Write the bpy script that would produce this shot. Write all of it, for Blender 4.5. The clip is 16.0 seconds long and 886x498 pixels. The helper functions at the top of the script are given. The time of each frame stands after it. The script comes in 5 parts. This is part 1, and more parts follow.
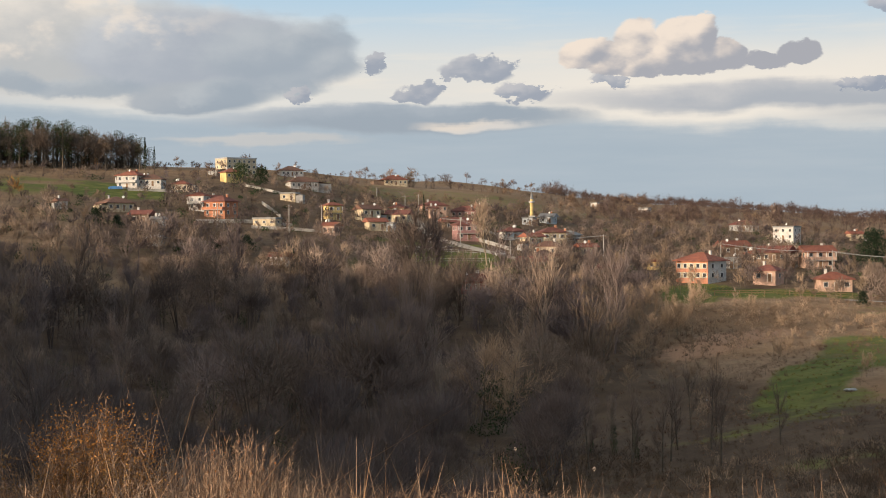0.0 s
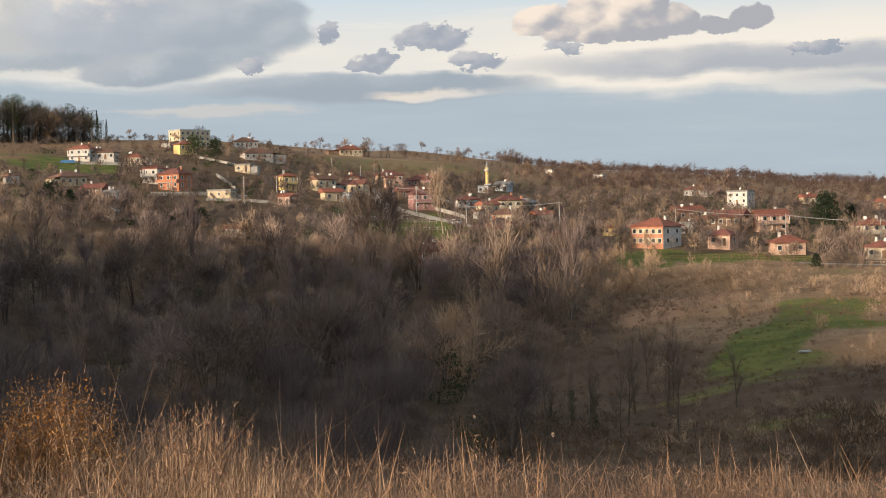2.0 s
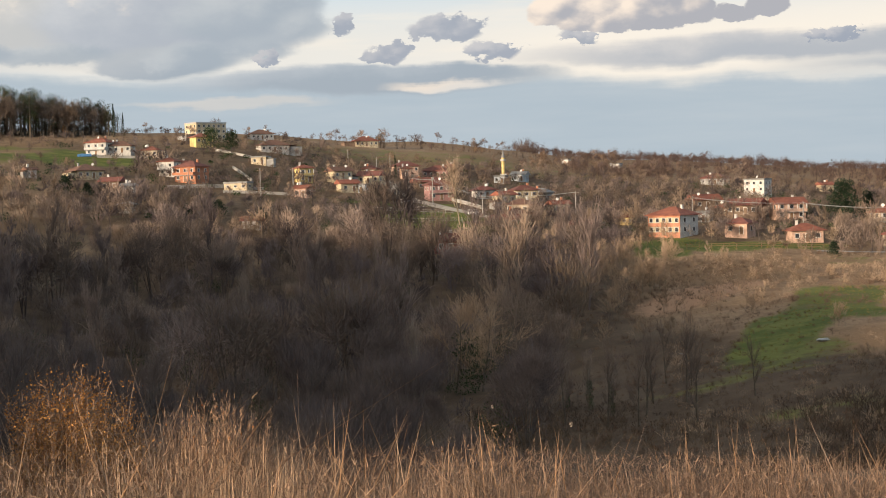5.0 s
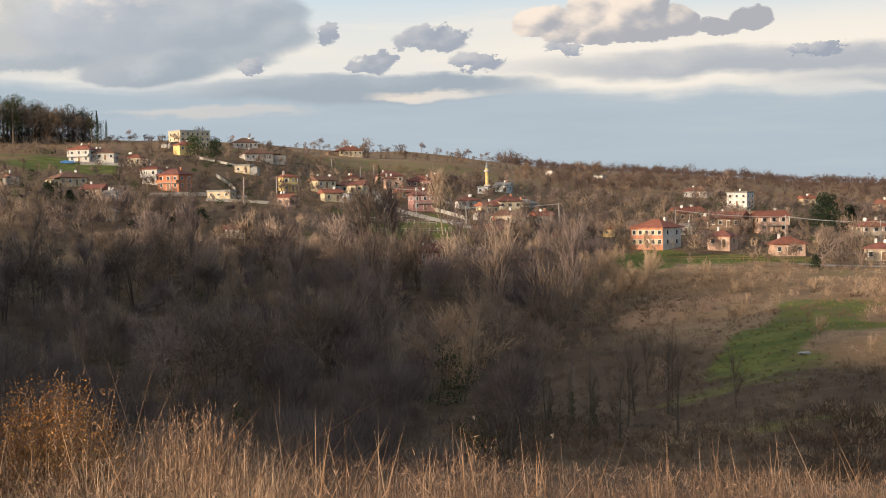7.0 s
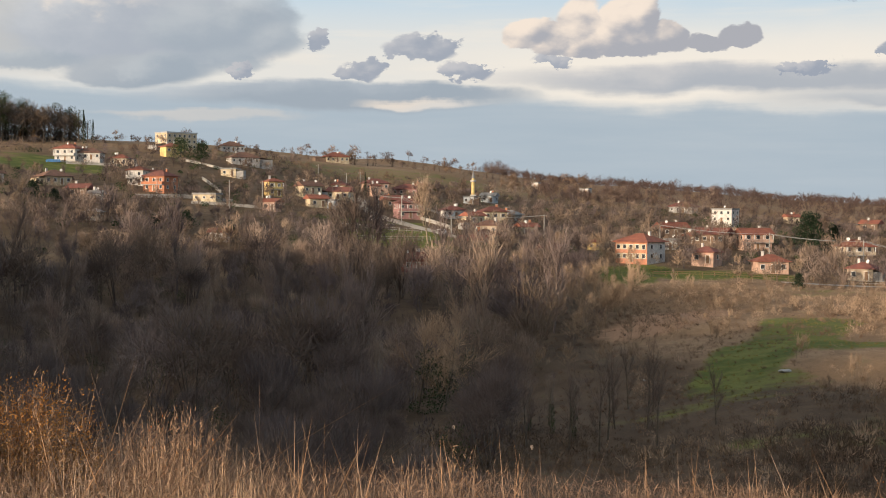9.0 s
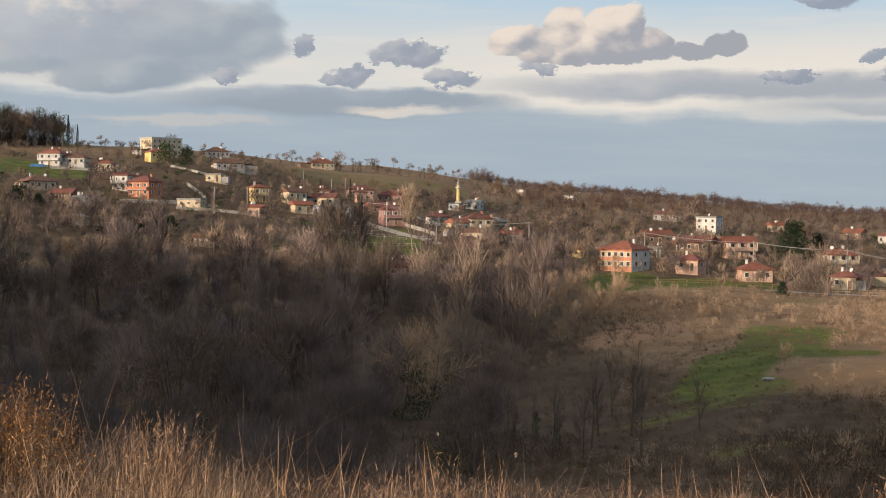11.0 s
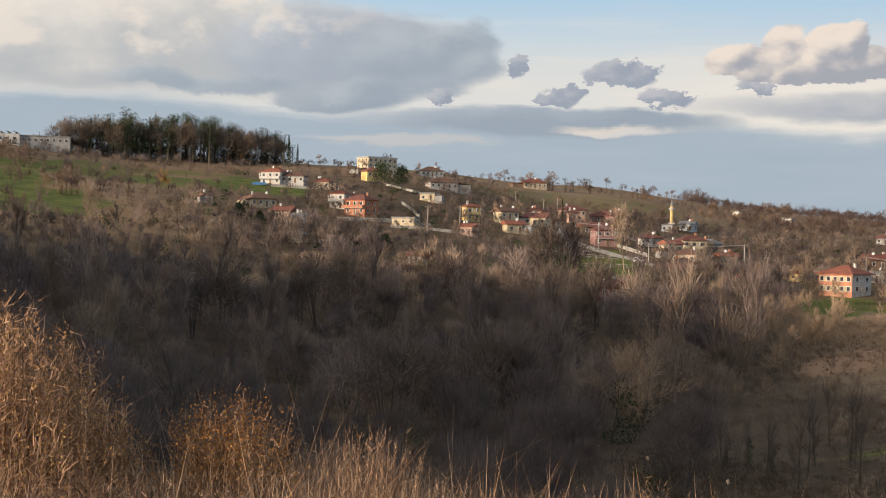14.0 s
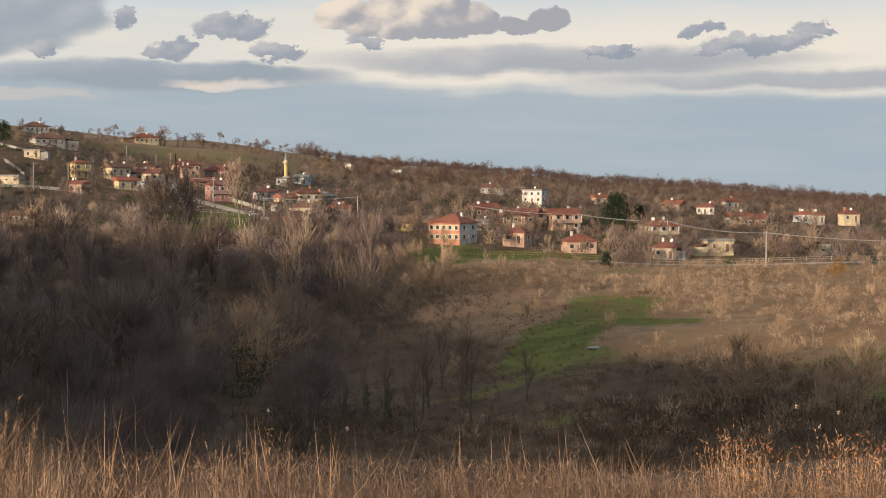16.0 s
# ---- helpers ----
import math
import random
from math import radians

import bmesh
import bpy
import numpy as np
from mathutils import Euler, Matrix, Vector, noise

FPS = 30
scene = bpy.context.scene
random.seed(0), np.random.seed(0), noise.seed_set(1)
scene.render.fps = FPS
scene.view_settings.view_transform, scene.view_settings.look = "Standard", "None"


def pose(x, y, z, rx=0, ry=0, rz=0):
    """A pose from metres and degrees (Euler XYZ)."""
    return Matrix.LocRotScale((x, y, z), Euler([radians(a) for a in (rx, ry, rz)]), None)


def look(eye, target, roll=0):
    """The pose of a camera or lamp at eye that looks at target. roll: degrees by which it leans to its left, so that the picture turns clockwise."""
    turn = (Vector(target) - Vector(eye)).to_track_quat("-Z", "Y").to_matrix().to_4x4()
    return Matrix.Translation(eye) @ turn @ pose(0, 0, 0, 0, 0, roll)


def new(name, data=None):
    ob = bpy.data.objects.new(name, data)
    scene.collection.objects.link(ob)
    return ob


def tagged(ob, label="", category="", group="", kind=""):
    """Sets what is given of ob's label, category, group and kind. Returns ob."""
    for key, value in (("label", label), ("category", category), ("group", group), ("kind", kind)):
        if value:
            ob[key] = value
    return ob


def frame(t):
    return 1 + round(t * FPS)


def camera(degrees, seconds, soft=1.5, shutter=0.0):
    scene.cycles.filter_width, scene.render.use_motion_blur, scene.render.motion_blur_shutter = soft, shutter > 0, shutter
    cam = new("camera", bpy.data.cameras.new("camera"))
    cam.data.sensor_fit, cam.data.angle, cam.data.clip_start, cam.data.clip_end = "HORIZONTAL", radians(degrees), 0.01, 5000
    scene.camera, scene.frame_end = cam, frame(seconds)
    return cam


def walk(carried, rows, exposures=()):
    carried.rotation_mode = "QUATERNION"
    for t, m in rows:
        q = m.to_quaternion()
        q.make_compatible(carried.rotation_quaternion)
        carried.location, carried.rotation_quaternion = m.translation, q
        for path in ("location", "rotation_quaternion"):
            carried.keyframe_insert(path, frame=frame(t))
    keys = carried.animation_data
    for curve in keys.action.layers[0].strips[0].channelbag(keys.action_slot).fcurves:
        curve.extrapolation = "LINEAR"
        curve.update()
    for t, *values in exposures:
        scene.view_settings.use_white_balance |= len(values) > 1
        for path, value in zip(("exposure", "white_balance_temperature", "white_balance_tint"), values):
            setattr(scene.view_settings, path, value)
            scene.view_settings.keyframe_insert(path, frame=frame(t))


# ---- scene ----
cam = camera(35.0, 16.0, soft=1.0)
LOOKS = [  # seconds, turn to the left, tilt up, lean, in degrees
    (0.0, 0.0, -0.4, 0.3), (0.5, -0.225, -0.878, 0.545), (1.0, -0.807, -1.318, 0.714), (1.5, -1.419, -1.55, 0.899),
    (2.0, -1.79, -1.685, 1.158), (2.5, -1.924, -1.841, 1.332), (3.0, -1.813, -2.045, 1.401), (3.5, -1.525, -2.203, 1.468),
    (4.0, -1.288, -2.272, 1.581), (6.3, -1.072, -1.426, 1.611), (6.5, -1.353, -1.366, 1.6), (7.0, -1.8, -1.646, 1.085),
    (7.5, -1.852, -1.841, 0.677), (8.0, -1.873, -1.732, 0.261), (8.5, -2.042, -1.491, -0.041), (9.0, -2.398, -1.286, -0.439),
    (11.3, -3.019, -0.929, -0.692), (11.5, -2.348, -0.85, -0.729), (12.0, 1.115, -0.413, -0.845), (12.5, 5.483, 0.022, -1.17),
    (13.0, 8.474, 0.282, -1.409), (13.5, 8.181, 0.043, -1.472), (14.0, 5.602, -0.351, -1.436), (14.5, 2.257, -0.794, -1.204),
    (15.0, -1.166, -1.024, -0.843), (15.5, -4.782, -1.335, -0.481), (16.0, -9.991, -1.997, -0.214),
]
EXPOSURE = [(0.0, 0.05, 6750, 10), (3.5, 0.20, 6850, 10), (9.0, 0.10, 6750, 10), (13.0, -0.11, 6600, 10), (14.5, 0.05, 6650, 10), (16.0, 0.0, 6850, 10)]  # the picture warms and brightens a little on the way
walk(cam, [(t, pose(0, 0, 1.6, 90 + tilt, lean, turn)) for t, turn, tilt, lean in LOOKS], EXPOSURE)

# ---- light: a low evening sun behind the viewer's left shoulder, and a half-clouded sky ----
SUN_FROM, SUN_HIGH = -125.0, 9.0
sun = new("sun", bpy.data.lights.new("sun", "SUN"))
sun.data.energy, sun.data.angle, sun.data.color = 5.7, radians(1.2), (1.0, 0.81, 0.61)
sun.matrix_world = look((math.sin(radians(SUN_FROM)) * math.cos(radians(SUN_HIGH)) * 50, math.cos(radians(SUN_FROM)) * math.cos(radians(SUN_HIGH)) * 50, math.sin(radians(SUN_HIGH)) * 50), (0, 0, 0))

world = bpy.data.worlds.new("evening_sky")
scene.world = world
world.use_nodes = True
wt = world.node_tree
wt.nodes.clear()


class Nodes:
    """Small helpers to write node sums as plain lines."""

    def __init__(self, tree):
        self.tree = tree

    def add(self, kind):
        return self.tree.nodes.new(kind)

    def kept(self, name):
        """A value kept with the mesh."""
        node = self.add("ShaderNodeAttribute")
        node.attribute_name = name
        return node

    def put(self, socket, value):
        if isinstance(value, bpy.types.NodeSocket):
            self.tree.links.new(value, socket)
        else:
            socket.default_value = value

    def sum(self, op, a, b=0.0, c=0.0, clamp=False):
        node = self.add("ShaderNodeMath")
        node.operation, node.use_clamp = op, clamp
        for socket, value in zip(node.inputs, (a, b, c)):
            self.put(socket, value)
        return node.outputs[0]

    def ramp(self, x, lo, hi):
        node = self.add("ShaderNodeMapRange")
        node.interpolation_type = "SMOOTHSTEP"
        self.put(node.inputs[0], x)
        self.put(node.inputs[1], lo)
        self.put(node.inputs[2], hi)
        return node.outputs[0]

    def blend(self, factor, a, b, mode="MIX"):
        node = self.add("ShaderNodeMix")
        node.data_type, node.blend_type = "RGBA", mode
        self.put(node.inputs[0], factor)
        self.put(node.inputs[6], a if isinstance(a, bpy.types.NodeSocket) else (*a, 1.0))
        self.put(node.inputs[7], b if isinstance(b, bpy.types.NodeSocket) else (*b, 1.0))
        return node.outputs[2]

    def noise(self, vector, scale, detail=3.0, rough=0.55):
        node = self.add("ShaderNodeTexNoise")
        if vector is not None:
            self.put(node.inputs["Vector"], vector)
        self.put(node.inputs["Scale"], scale)
        self.put(node.inputs["Detail"], detail)
        self.put(node.inputs["Roughness"], rough)
        return node.outputs[0]


def sky():
    n = Nodes(wt)
    way = n.add("ShaderNodeTexCoord").outputs["Generated"]
    part_xyz = n.add("ShaderNodeSeparateXYZ")
    n.put(part_xyz.inputs[0], way)
    x, y, z = part_xyz.outputs
    flat = n.sum("SQRT", n.sum("ADD", n.sum("MULTIPLY", x, x), n.sum("MULTIPLY", y, y)))
    u = n.sum("MULTIPLY", n.sum("ARCTAN2", x, y), 1000.0)          # bearing, thousandths of a radian
    v = n.sum("MULTIPLY", n.sum("DIVIDE", z, n.sum("MAXIMUM", flat, 0.02)), 1000.0)  # rise per thousand
    chart = n.add("ShaderNodeCombineXYZ")
    n.put(chart.inputs[0], n.sum("MULTIPLY", u, 0.01))
    n.put(chart.inputs[1], n.sum("MULTIPLY", v, 0.016))
    chart = chart.outputs[0]
    billow = n.sum("SUBTRACT", n.noise(chart, 2.4, 6.0, 0.56), 0.5)
    billow2 = n.sum("SUBTRACT", n.noise(chart, 1.2, 6.0, 0.58), 0.5)
    streak_at = n.add("ShaderNodeCombineXYZ")
    n.put(streak_at.inputs[0], n.sum("MULTIPLY", u, 0.006))
    n.put(streak_at.inputs[1], n.sum("MULTIPLY", v, 0.06))
    streak = n.sum("SUBTRACT", n.noise(streak_at.outputs[0], 1.0, 4.0, 0.6), 0.5)
    soft = n.sum("SUBTRACT", n.noise(chart, 0.5, 3.0), 0.5)
    uu = n.sum("ADD", u, n.sum("MULTIPLY", billow, 46.0))
    vv = n.sum("ADD", v, n.sum("MULTIPLY", billow, 30.0))
    us = n.sum("ADD", u, n.sum("MULTIPLY", billow2, 90.0))
    vs = n.sum("ADD", v, n.sum("ADD", n.sum("MULTIPLY", streak, 14.0), n.sum("MULTIPLY", billow2, 20.0)))

    air = n.add("ShaderNodeTexSky")
    air.sky_type, air.sun_disc, air.sun_elevation, air.sun_rotation = "NISHITA", False, radians(SUN_HIGH), radians(SUN_FROM)
    high = n.blend(1.0, air.outputs[0], (0.10, 0.10, 0.10), "MULTIPLY")
    veil = n.blend(n.ramp(v, 105.0, 190.0), (0.72, 0.72, 0.70), (0.40, 0.60, 0.78))
    colour = n.blend(n.ramp(v, 1200.0, 260.0), high, veil)
    colour = n.blend(n.sum("MULTIPLY", n.ramp(v, 300.0, 1500.0), 0.55), colour, (0.30, 0.37, 0.47))
    # thin bright streaks of high cloud
    colour = n.blend(n.sum("MULTIPLY", n.ramp(streak, -0.02, 0.22), n.sum("MULTIPLY", n.ramp(v, 190.0, 120.0), 0.55)), colour, (0.80, 0.76, 0.70))
    colour = n.blend(n.sum("MULTIPLY", n.ramp(soft, 0.0, 0.3), 0.35), colour, (0.62, 0.66, 0.70))
    # warm white bands behind the cumulus
    glow = n.sum("MULTIPLY", n.ramp(u, -40.0, 160.0), n.sum("MULTIPLY", n.ramp(vs, 62.0, 82.0), n.ramp(vs, 150.0, 105.0)))
    colour = n.blend(n.sum("MULTIPLY", glow, 0.75), colour, (0.86, 0.80, 0.72))

    def bank(colour, u0, v0, a, up, down, dark, light, sharp, lit=0.0, layer=False, weight=1.0):
        """One cloud: a flattened dome with a ragged edge, paler towards the sun's side and top."""
        pu, pv = (us, vs) if layer else (uu, vv)
        du = n.sum("DIVIDE", n.sum("SUBTRACT", pu, u0), a)
        dv = n.sum("SUBTRACT", pv, v0)
        dv = n.sum("MAXIMUM", n.sum("DIVIDE", dv, up), n.sum("DIVIDE", dv, -down))
        r = n.sum("SQRT", n.sum("ADD", n.sum("MULTIPLY", du, du), n.sum("MULTIPLY", dv, dv)))
        mask = n.sum("MULTIPLY", n.ramp(r, 1.0 + sharp, 1.0 - sharp), weight)
        side = n.sum("SUBTRACT", n.sum("DIVIDE", n.sum("SUBTRACT", pv, v0), up), du)
        side = n.sum("ADD", n.sum("ADD", side, lit), n.sum("MULTIPLY", billow2, 3.8))
        return n.blend(mask, colour, n.blend(n.ramp(side, -0.6, 1.7), dark, light))

    grey, cream = (0.33, 0.39, 0.46), (0.84, 0.74, 0.64)
    haze = (0.345, 0.435, 0.525)
    # low sheet of grey-blue cloud down to the hills
    low = n.sum("MULTIPLY", n.ramp(n.sum("ADD", vs, n.sum("MULTIPLY", u, 0.025)), 92.0, 78.0), 1.0)
    colour = n.blend(n.sum("MULTIPLY", low, 0.92), colour, n.blend(n.ramp(streak, -0.3, 0.3), haze, (0.395, 0.475, 0.555)))
    gap = n.sum("MULTIPLY", n.ramp(u, -40.0, -330.0), n.sum("MULTIPLY", n.ramp(vs, 96.0, 104.0), n.ramp(vs, 118.0, 108.0)))
    colour = n.blend(n.sum("MULTIPLY", gap, 0.55), colour, (0.68, 0.66, 0.62))
    # long flat layers
    colour = bank(colour, 255, 99, 170, 9, 10, (0.335, 0.385, 0.46), (0.52, 0.53, 0.56), 0.4, layer=True, weight=0.85)
    colour = bank(colour, 420, 84, 150, 7, 6, (0.335, 0.39, 0.465), (0.40, 0.45, 0.51), 0.45, layer=True, weight=0.8)
    colour = bank(colour, -30, 87, 120, 8, 12, grey, (0.43, 0.48, 0.54), 0.3, layer=True)
    colour = bank(colour, 22, 80, 36, 3.5, 3, (0.74, 0.70, 0.66), cream, 0.5, layer=True, weight=0.8)
    colour = bank(colour, -130, 70, 60, 3, 3, (0.60, 0.58, 0.56), (0.66, 0.62, 0.58), 0.5, layer=True, weight=0.6)
    # the great cloud
    colour = bank(colour, -330, 132, 230, 42, 34, (0.49, 0.51, 0.53), (0.84, 0.78, 0.71), 0.22, lit=0.1, layer=True)
    colour = bank(colour, -165, 128, 98, 36, 26, (0.39, 0.435, 0.505), (0.58, 0.605, 0.64), 0.16, lit=-0.4, layer=True)
    colour = bank(colour, -170, 99, 42, 12, 8, grey, (0.42, 0.46, 0.51), 0.25, layer=True)
    # sunlit swellings on its upper side
    swell = n.sum("MULTIPLY", n.ramp(n.sum("ADD", n.noise(chart, 2.1, 5.0, 0.52), n.sum("MULTIPLY", n.sum("SUBTRACT", v, 135.0), 0.0035)), 0.53, 0.68), n.sum("MULTIPLY", n.ramp(vs, 112.0, 128.0), n.ramp(us, -130.0, -230.0)))
    colour = n.blend(n.sum("MULTIPLY", swell, 0.72), colour, (0.84, 0.755, 0.67))
    for u0, v0, a, up, down in ((-88, 140, 26, 16, 14), (-80, 122, 20, 11, 9), (-106, 108, 24, 10, 6), (-150, 102, 34, 10, 6), (-128, 128, 40, 22, 18), (-250, 105, 40, 9, 6), (-300, 108, 34, 8, 6)):
        colour = bank(colour, u0, v0, a, up, down, (0.34, 0.40, 0.47), (0.50, 0.54, 0.58), 0.35, lit=-0.1, weight=0.8)
    # the bright cumulus: lobes grown together over a flat base, lit from the sun's side
    shifted = n.add("ShaderNodeVectorMath")
    n.put(shifted.inputs[0], chart)
    n.put(shifted.inputs[1], (0.09, -0.11, 0.0))
    puffs = n.noise(chart, 3.4, 4.0, 0.5)
    relief = n.sum("SUBTRACT", n.noise(shifted.outputs[0], 3.4, 4.0, 0.5), puffs)
    broad_relief = n.sum("SUBTRACT", n.noise(shifted.outputs[0], 1.5, 2.0, 0.5), n.noise(chart, 1.5, 2.0, 0.5))
    pu = n.sum("ADD", u, n.sum("MULTIPLY", billow, 20.0))
    pv = n.sum("ADD", v, n.sum("ADD", n.sum("MULTIPLY", billow, 14.0), n.sum("MULTIPLY", n.sum("SUBTRACT", n.noise(chart, 9.0, 3.0, 0.6), 0.5), 7.0)))

    ragged = n.sum("SUBTRACT", n.noise(chart, 6.0, 6.0, 0.66), 0.5)
    ru = n.sum("ADD", u, n.sum("ADD", n.sum("MULTIPLY", billow, 44.0), n.sum("MULTIPLY", ragged, 34.0)))
    rv = n.sum("ADD", v, n.sum("ADD", n.sum("MULTIPLY", billow, 24.0), n.sum("MULTIPLY", ragged, 26.0)))

    def heap(lobes, pu=pu, pv=pv):
        """The depth inside a cloud made of several rounded lobes, and how far each part of it faces the sun."""
        deep, face = -9.0, 0.0
        for u0, v0, a, up, down in lobes:
            du = n.sum("DIVIDE", n.sum("SUBTRACT", pu, u0), a)
            dv = n.sum("SUBTRACT", pv, v0)
            dr = n.sum("MAXIMUM", n.sum("DIVIDE", dv, up), n.sum("DIVIDE", dv, -down))
            inside = n.sum("SUBTRACT", 1.0, n.sum("SQRT", n.sum("ADD", n.sum("MULTIPLY", du, du), n.sum("MULTIPLY", dr, dr))))
            turned = n.sum("SUBTRACT", n.sum("DIVIDE", dv, up), du)
            wins = n.ramp(n.sum("SUBTRACT", inside, deep), -0.22, 0.22)
            face = n.sum("ADD", n.sum("MULTIPLY", turned, wins), n.sum("MULTIPLY", face, n.sum("SUBTRACT", 1.0, wins)))
            deep = n.sum("MAXIMUM", inside, deep)
        return deep, face

    deep, face = heap(((165, 121, 52, 22, 7), (104, 128, 22, 15, 8), (121, 124, 20, 14, 8), (138, 134, 20, 22, 14), (172, 138, 24, 19, 18), (184, 146, 13, 11, 10), (200, 128, 14, 14, 10), (226, 122, 18, 8, 5), (250, 127, 15, 10, 7)))
    sunny = n.sum("ADD", n.sum("MULTIPLY", face, 0.34), n.sum("ADD", n.sum("MULTIPLY", relief, 2.0), n.sum("MULTIPLY", broad_relief, 3.0)))
    sunny = n.sum("ADD", sunny, n.sum("SUBTRACT", n.sum("MULTIPLY", n.sum("SUBTRACT", v, 122.0), 0.024), n.sum("MULTIPLY", n.sum("SUBTRACT", u, 150.0), 0.0085)))
    colour = n.blend(n.ramp(deep, -0.05, 0.12), colour, n.blend(n.ramp(sunny, -0.25, 1.0), (0.385, 0.40, 0.45), (0.84, 0.74, 0.655)))
    # small loose clouds
    for u0, v0, a, up, down in ((24, 117, 28, 13, 7), (-17, 103, 17, 8, 6), (58, 104, 22, 9, 6), (-50, 124, 9, 7, 7), (120, 111, 17, 7, 5), (280, 103, 12, 5, 4), (298, 104, 14, 6, 4), (-102, 102, 12, 5, 5), (318, 160, 22, 12, 10), (355, 118, 14, 5, 4), (392, 108, 40, 7, 6), (430, 116, 18, 8, 5)):
        deep, face = heap(((u0, v0, a, up, down), (u0 - a * 0.45, v0 - up * 0.1, a * 0.55, up * 0.6, down * 0.7), (u0 + a * 0.4, v0 + up * 0.05, a * 0.6, up * 0.8, down * 0.6)), ru, rv)
        colour = n.blend(n.sum("MULTIPLY", n.ramp(deep, -0.06, 0.20), 0.92), colour, n.blend(n.ramp(n.sum("ADD", n.sum("MULTIPLY", face, 0.5), n.sum("MULTIPLY", relief, 2.5)), -0.4, 1.1), (0.30, 0.345, 0.43), (0.50, 0.51, 0.55)))
    back = n.add("ShaderNodeBackground")
    n.put(back.inputs[0], colour)
    n.put(back.inputs[1], 1.0)
    out = n.add("ShaderNodeOutputWorld")
    wt.links.new(back.outputs[0], out.inputs[0])


sky()

# ---- materials ----


def material(name, colours, scale=1.0, rough=0.8, grain=0.25, bump=0.0, metal=0.0, tint=False, vary=0.0, gloss=None, coords="Object"):
    """A surface of two colours in broad patches, with fine grain; tint: per-piece colour kept with the mesh; vary: from thing to thing."""
    m = bpy.data.materials.new(name)
    m.use_nodes = True
    n = Nodes(m.node_tree)
    shader = m.node_tree.nodes["Principled BSDF"]
    at = n.add("ShaderNodeTexCoord").outputs[coords] if coords == "Object" else n.add("ShaderNodeNewGeometry").outputs["Position"]
    broad, fine = n.noise(at, scale, 4.0), n.noise(at, scale * 9.0, 3.0, 0.65)
    colour = n.blend(n.ramp(broad, 0.32, 0.68), colours[0], colours[1])
    shade = n.sum("ADD", n.sum("MULTIPLY", n.sum("SUBTRACT", fine, 0.5), 2 * grain), 1.0)
    if vary:
        chance = n.add("ShaderNodeObjectInfo").outputs["Random"]
        shade = n.sum("MULTIPLY", shade, n.sum("ADD", n.sum("MULTIPLY", chance, 2 * vary), 1.0 - vary))
    tone = n.add("ShaderNodeCombineColor")
    for socket in tone.inputs:
        n.put(socket, shade)
    colour = n.blend(1.0, colour, tone.outputs[0], "MULTIPLY")
    if tint:
        colour = n.blend(1.0, colour, n.kept("tint").outputs["Color"], "MULTIPLY")
    n.put(shader.inputs["Base Color"], colour)
    n.put(shader.inputs["Roughness"], rough)
    n.put(shader.inputs["Metallic"], metal)
    n.put(shader.inputs["Specular IOR Level"], 0.25 if gloss is None else gloss)
    if bump:
        b = n.add("ShaderNodeBump")
        n.put(b.inputs["Strength"], 0.6)
        n.put(b.inputs["Distance"], bump)
        n.put(b.inputs["Height"], fine)
        n.put(shader.inputs["Normal"], b.outputs[0])
    return m


TWIG = material("bare_twigs", ((0.178, 0.150, 0.140), (0.222, 0.188, 0.170)), 0.2, 0.9, 0.2, tint=True, vary=0.2, gloss=0.1, coords="World")
BARK = material("bark", ((0.13, 0.11, 0.09), (0.21, 0.185, 0.155)), 1.5, 0.9, 0.4, 0.01, tint=True, gloss=0.1)
NEEDLE = material("evergreen_leaves", ((0.020, 0.034, 0.016), (0.042, 0.060, 0.026)), 0.6, 0.8, 0.4, tint=True, vary=0.15, gloss=0.2, coords="World")
STRAW = material("dry_grass", ((0.35, 0.265, 0.215), (0.44, 0.345, 0.285)), 1.2, 0.75, 0.3, tint=True, gloss=0.15, coords="World")
LEAF = material("autumn_leaves", ((0.40, 0.19, 0.055), (0.50, 0.27, 0.09)), 5.0, 0.6, 0.3, tint=True, gloss=0.3, coords="World")


# ---- the shape of the land: heights above the viewer's hilltop, by bearing and distance ----
EYE = 1.6
BEARINGS = [-26, -18, -9, 0, 9, 18, 27]
REACH = [0, 5.5, 9, 16, 30, 55, 100, 160, 220, 300, 380, 480, 600, 720, 900, 1300, 2200, 4900]
SLOPES = [  # rise per thousand of distance, seen from the eye, from 100 m to 1300 m
    [-130, -102, -76, -28, 2, 21, 47, 64, 60, 42],
    [-200, -147, -102, -47, -10, 17, 39, 52, 50, 37],
    [-220, -162, -114, -60, -20, 12, 34, 49, 50, 36],
    [-220, -162, -114, -64, -26, -4, 15, 30, 40, 29],
    [-215, -152, -99, -56, -32, -15, 0, 12, 21, 22],
    [-195, -123, -84, -55, -36, -19, -7, 1, 8, 12],
    [-175, -113, -79, -54, -39, -25, -13, -7, -2, 1],
]


def hermite(xs, ys, x):
    """A smooth curve through the points, with no overshoot to speak of."""
    xs, x = np.asarray(xs, float), np.asarray(x, float)
    m = np.gradient(ys, xs, axis=-1)
    i = np.clip(np.searchsorted(xs, x, side="right") - 1, 0, len(xs) - 2)
    h = xs[i + 1] - xs[i]
    s = np.clip((x - xs[i]) / h, 0, 1)
    a, b, p, q = ys[..., i], ys[..., i + 1], m[..., i], m[..., i + 1]
    return a * (1 + 2 * s) * (1 - s) ** 2 + b * s * s * (3 - 2 * s) + h * s * (1 - s) * (p * (1 - s) - q * s)


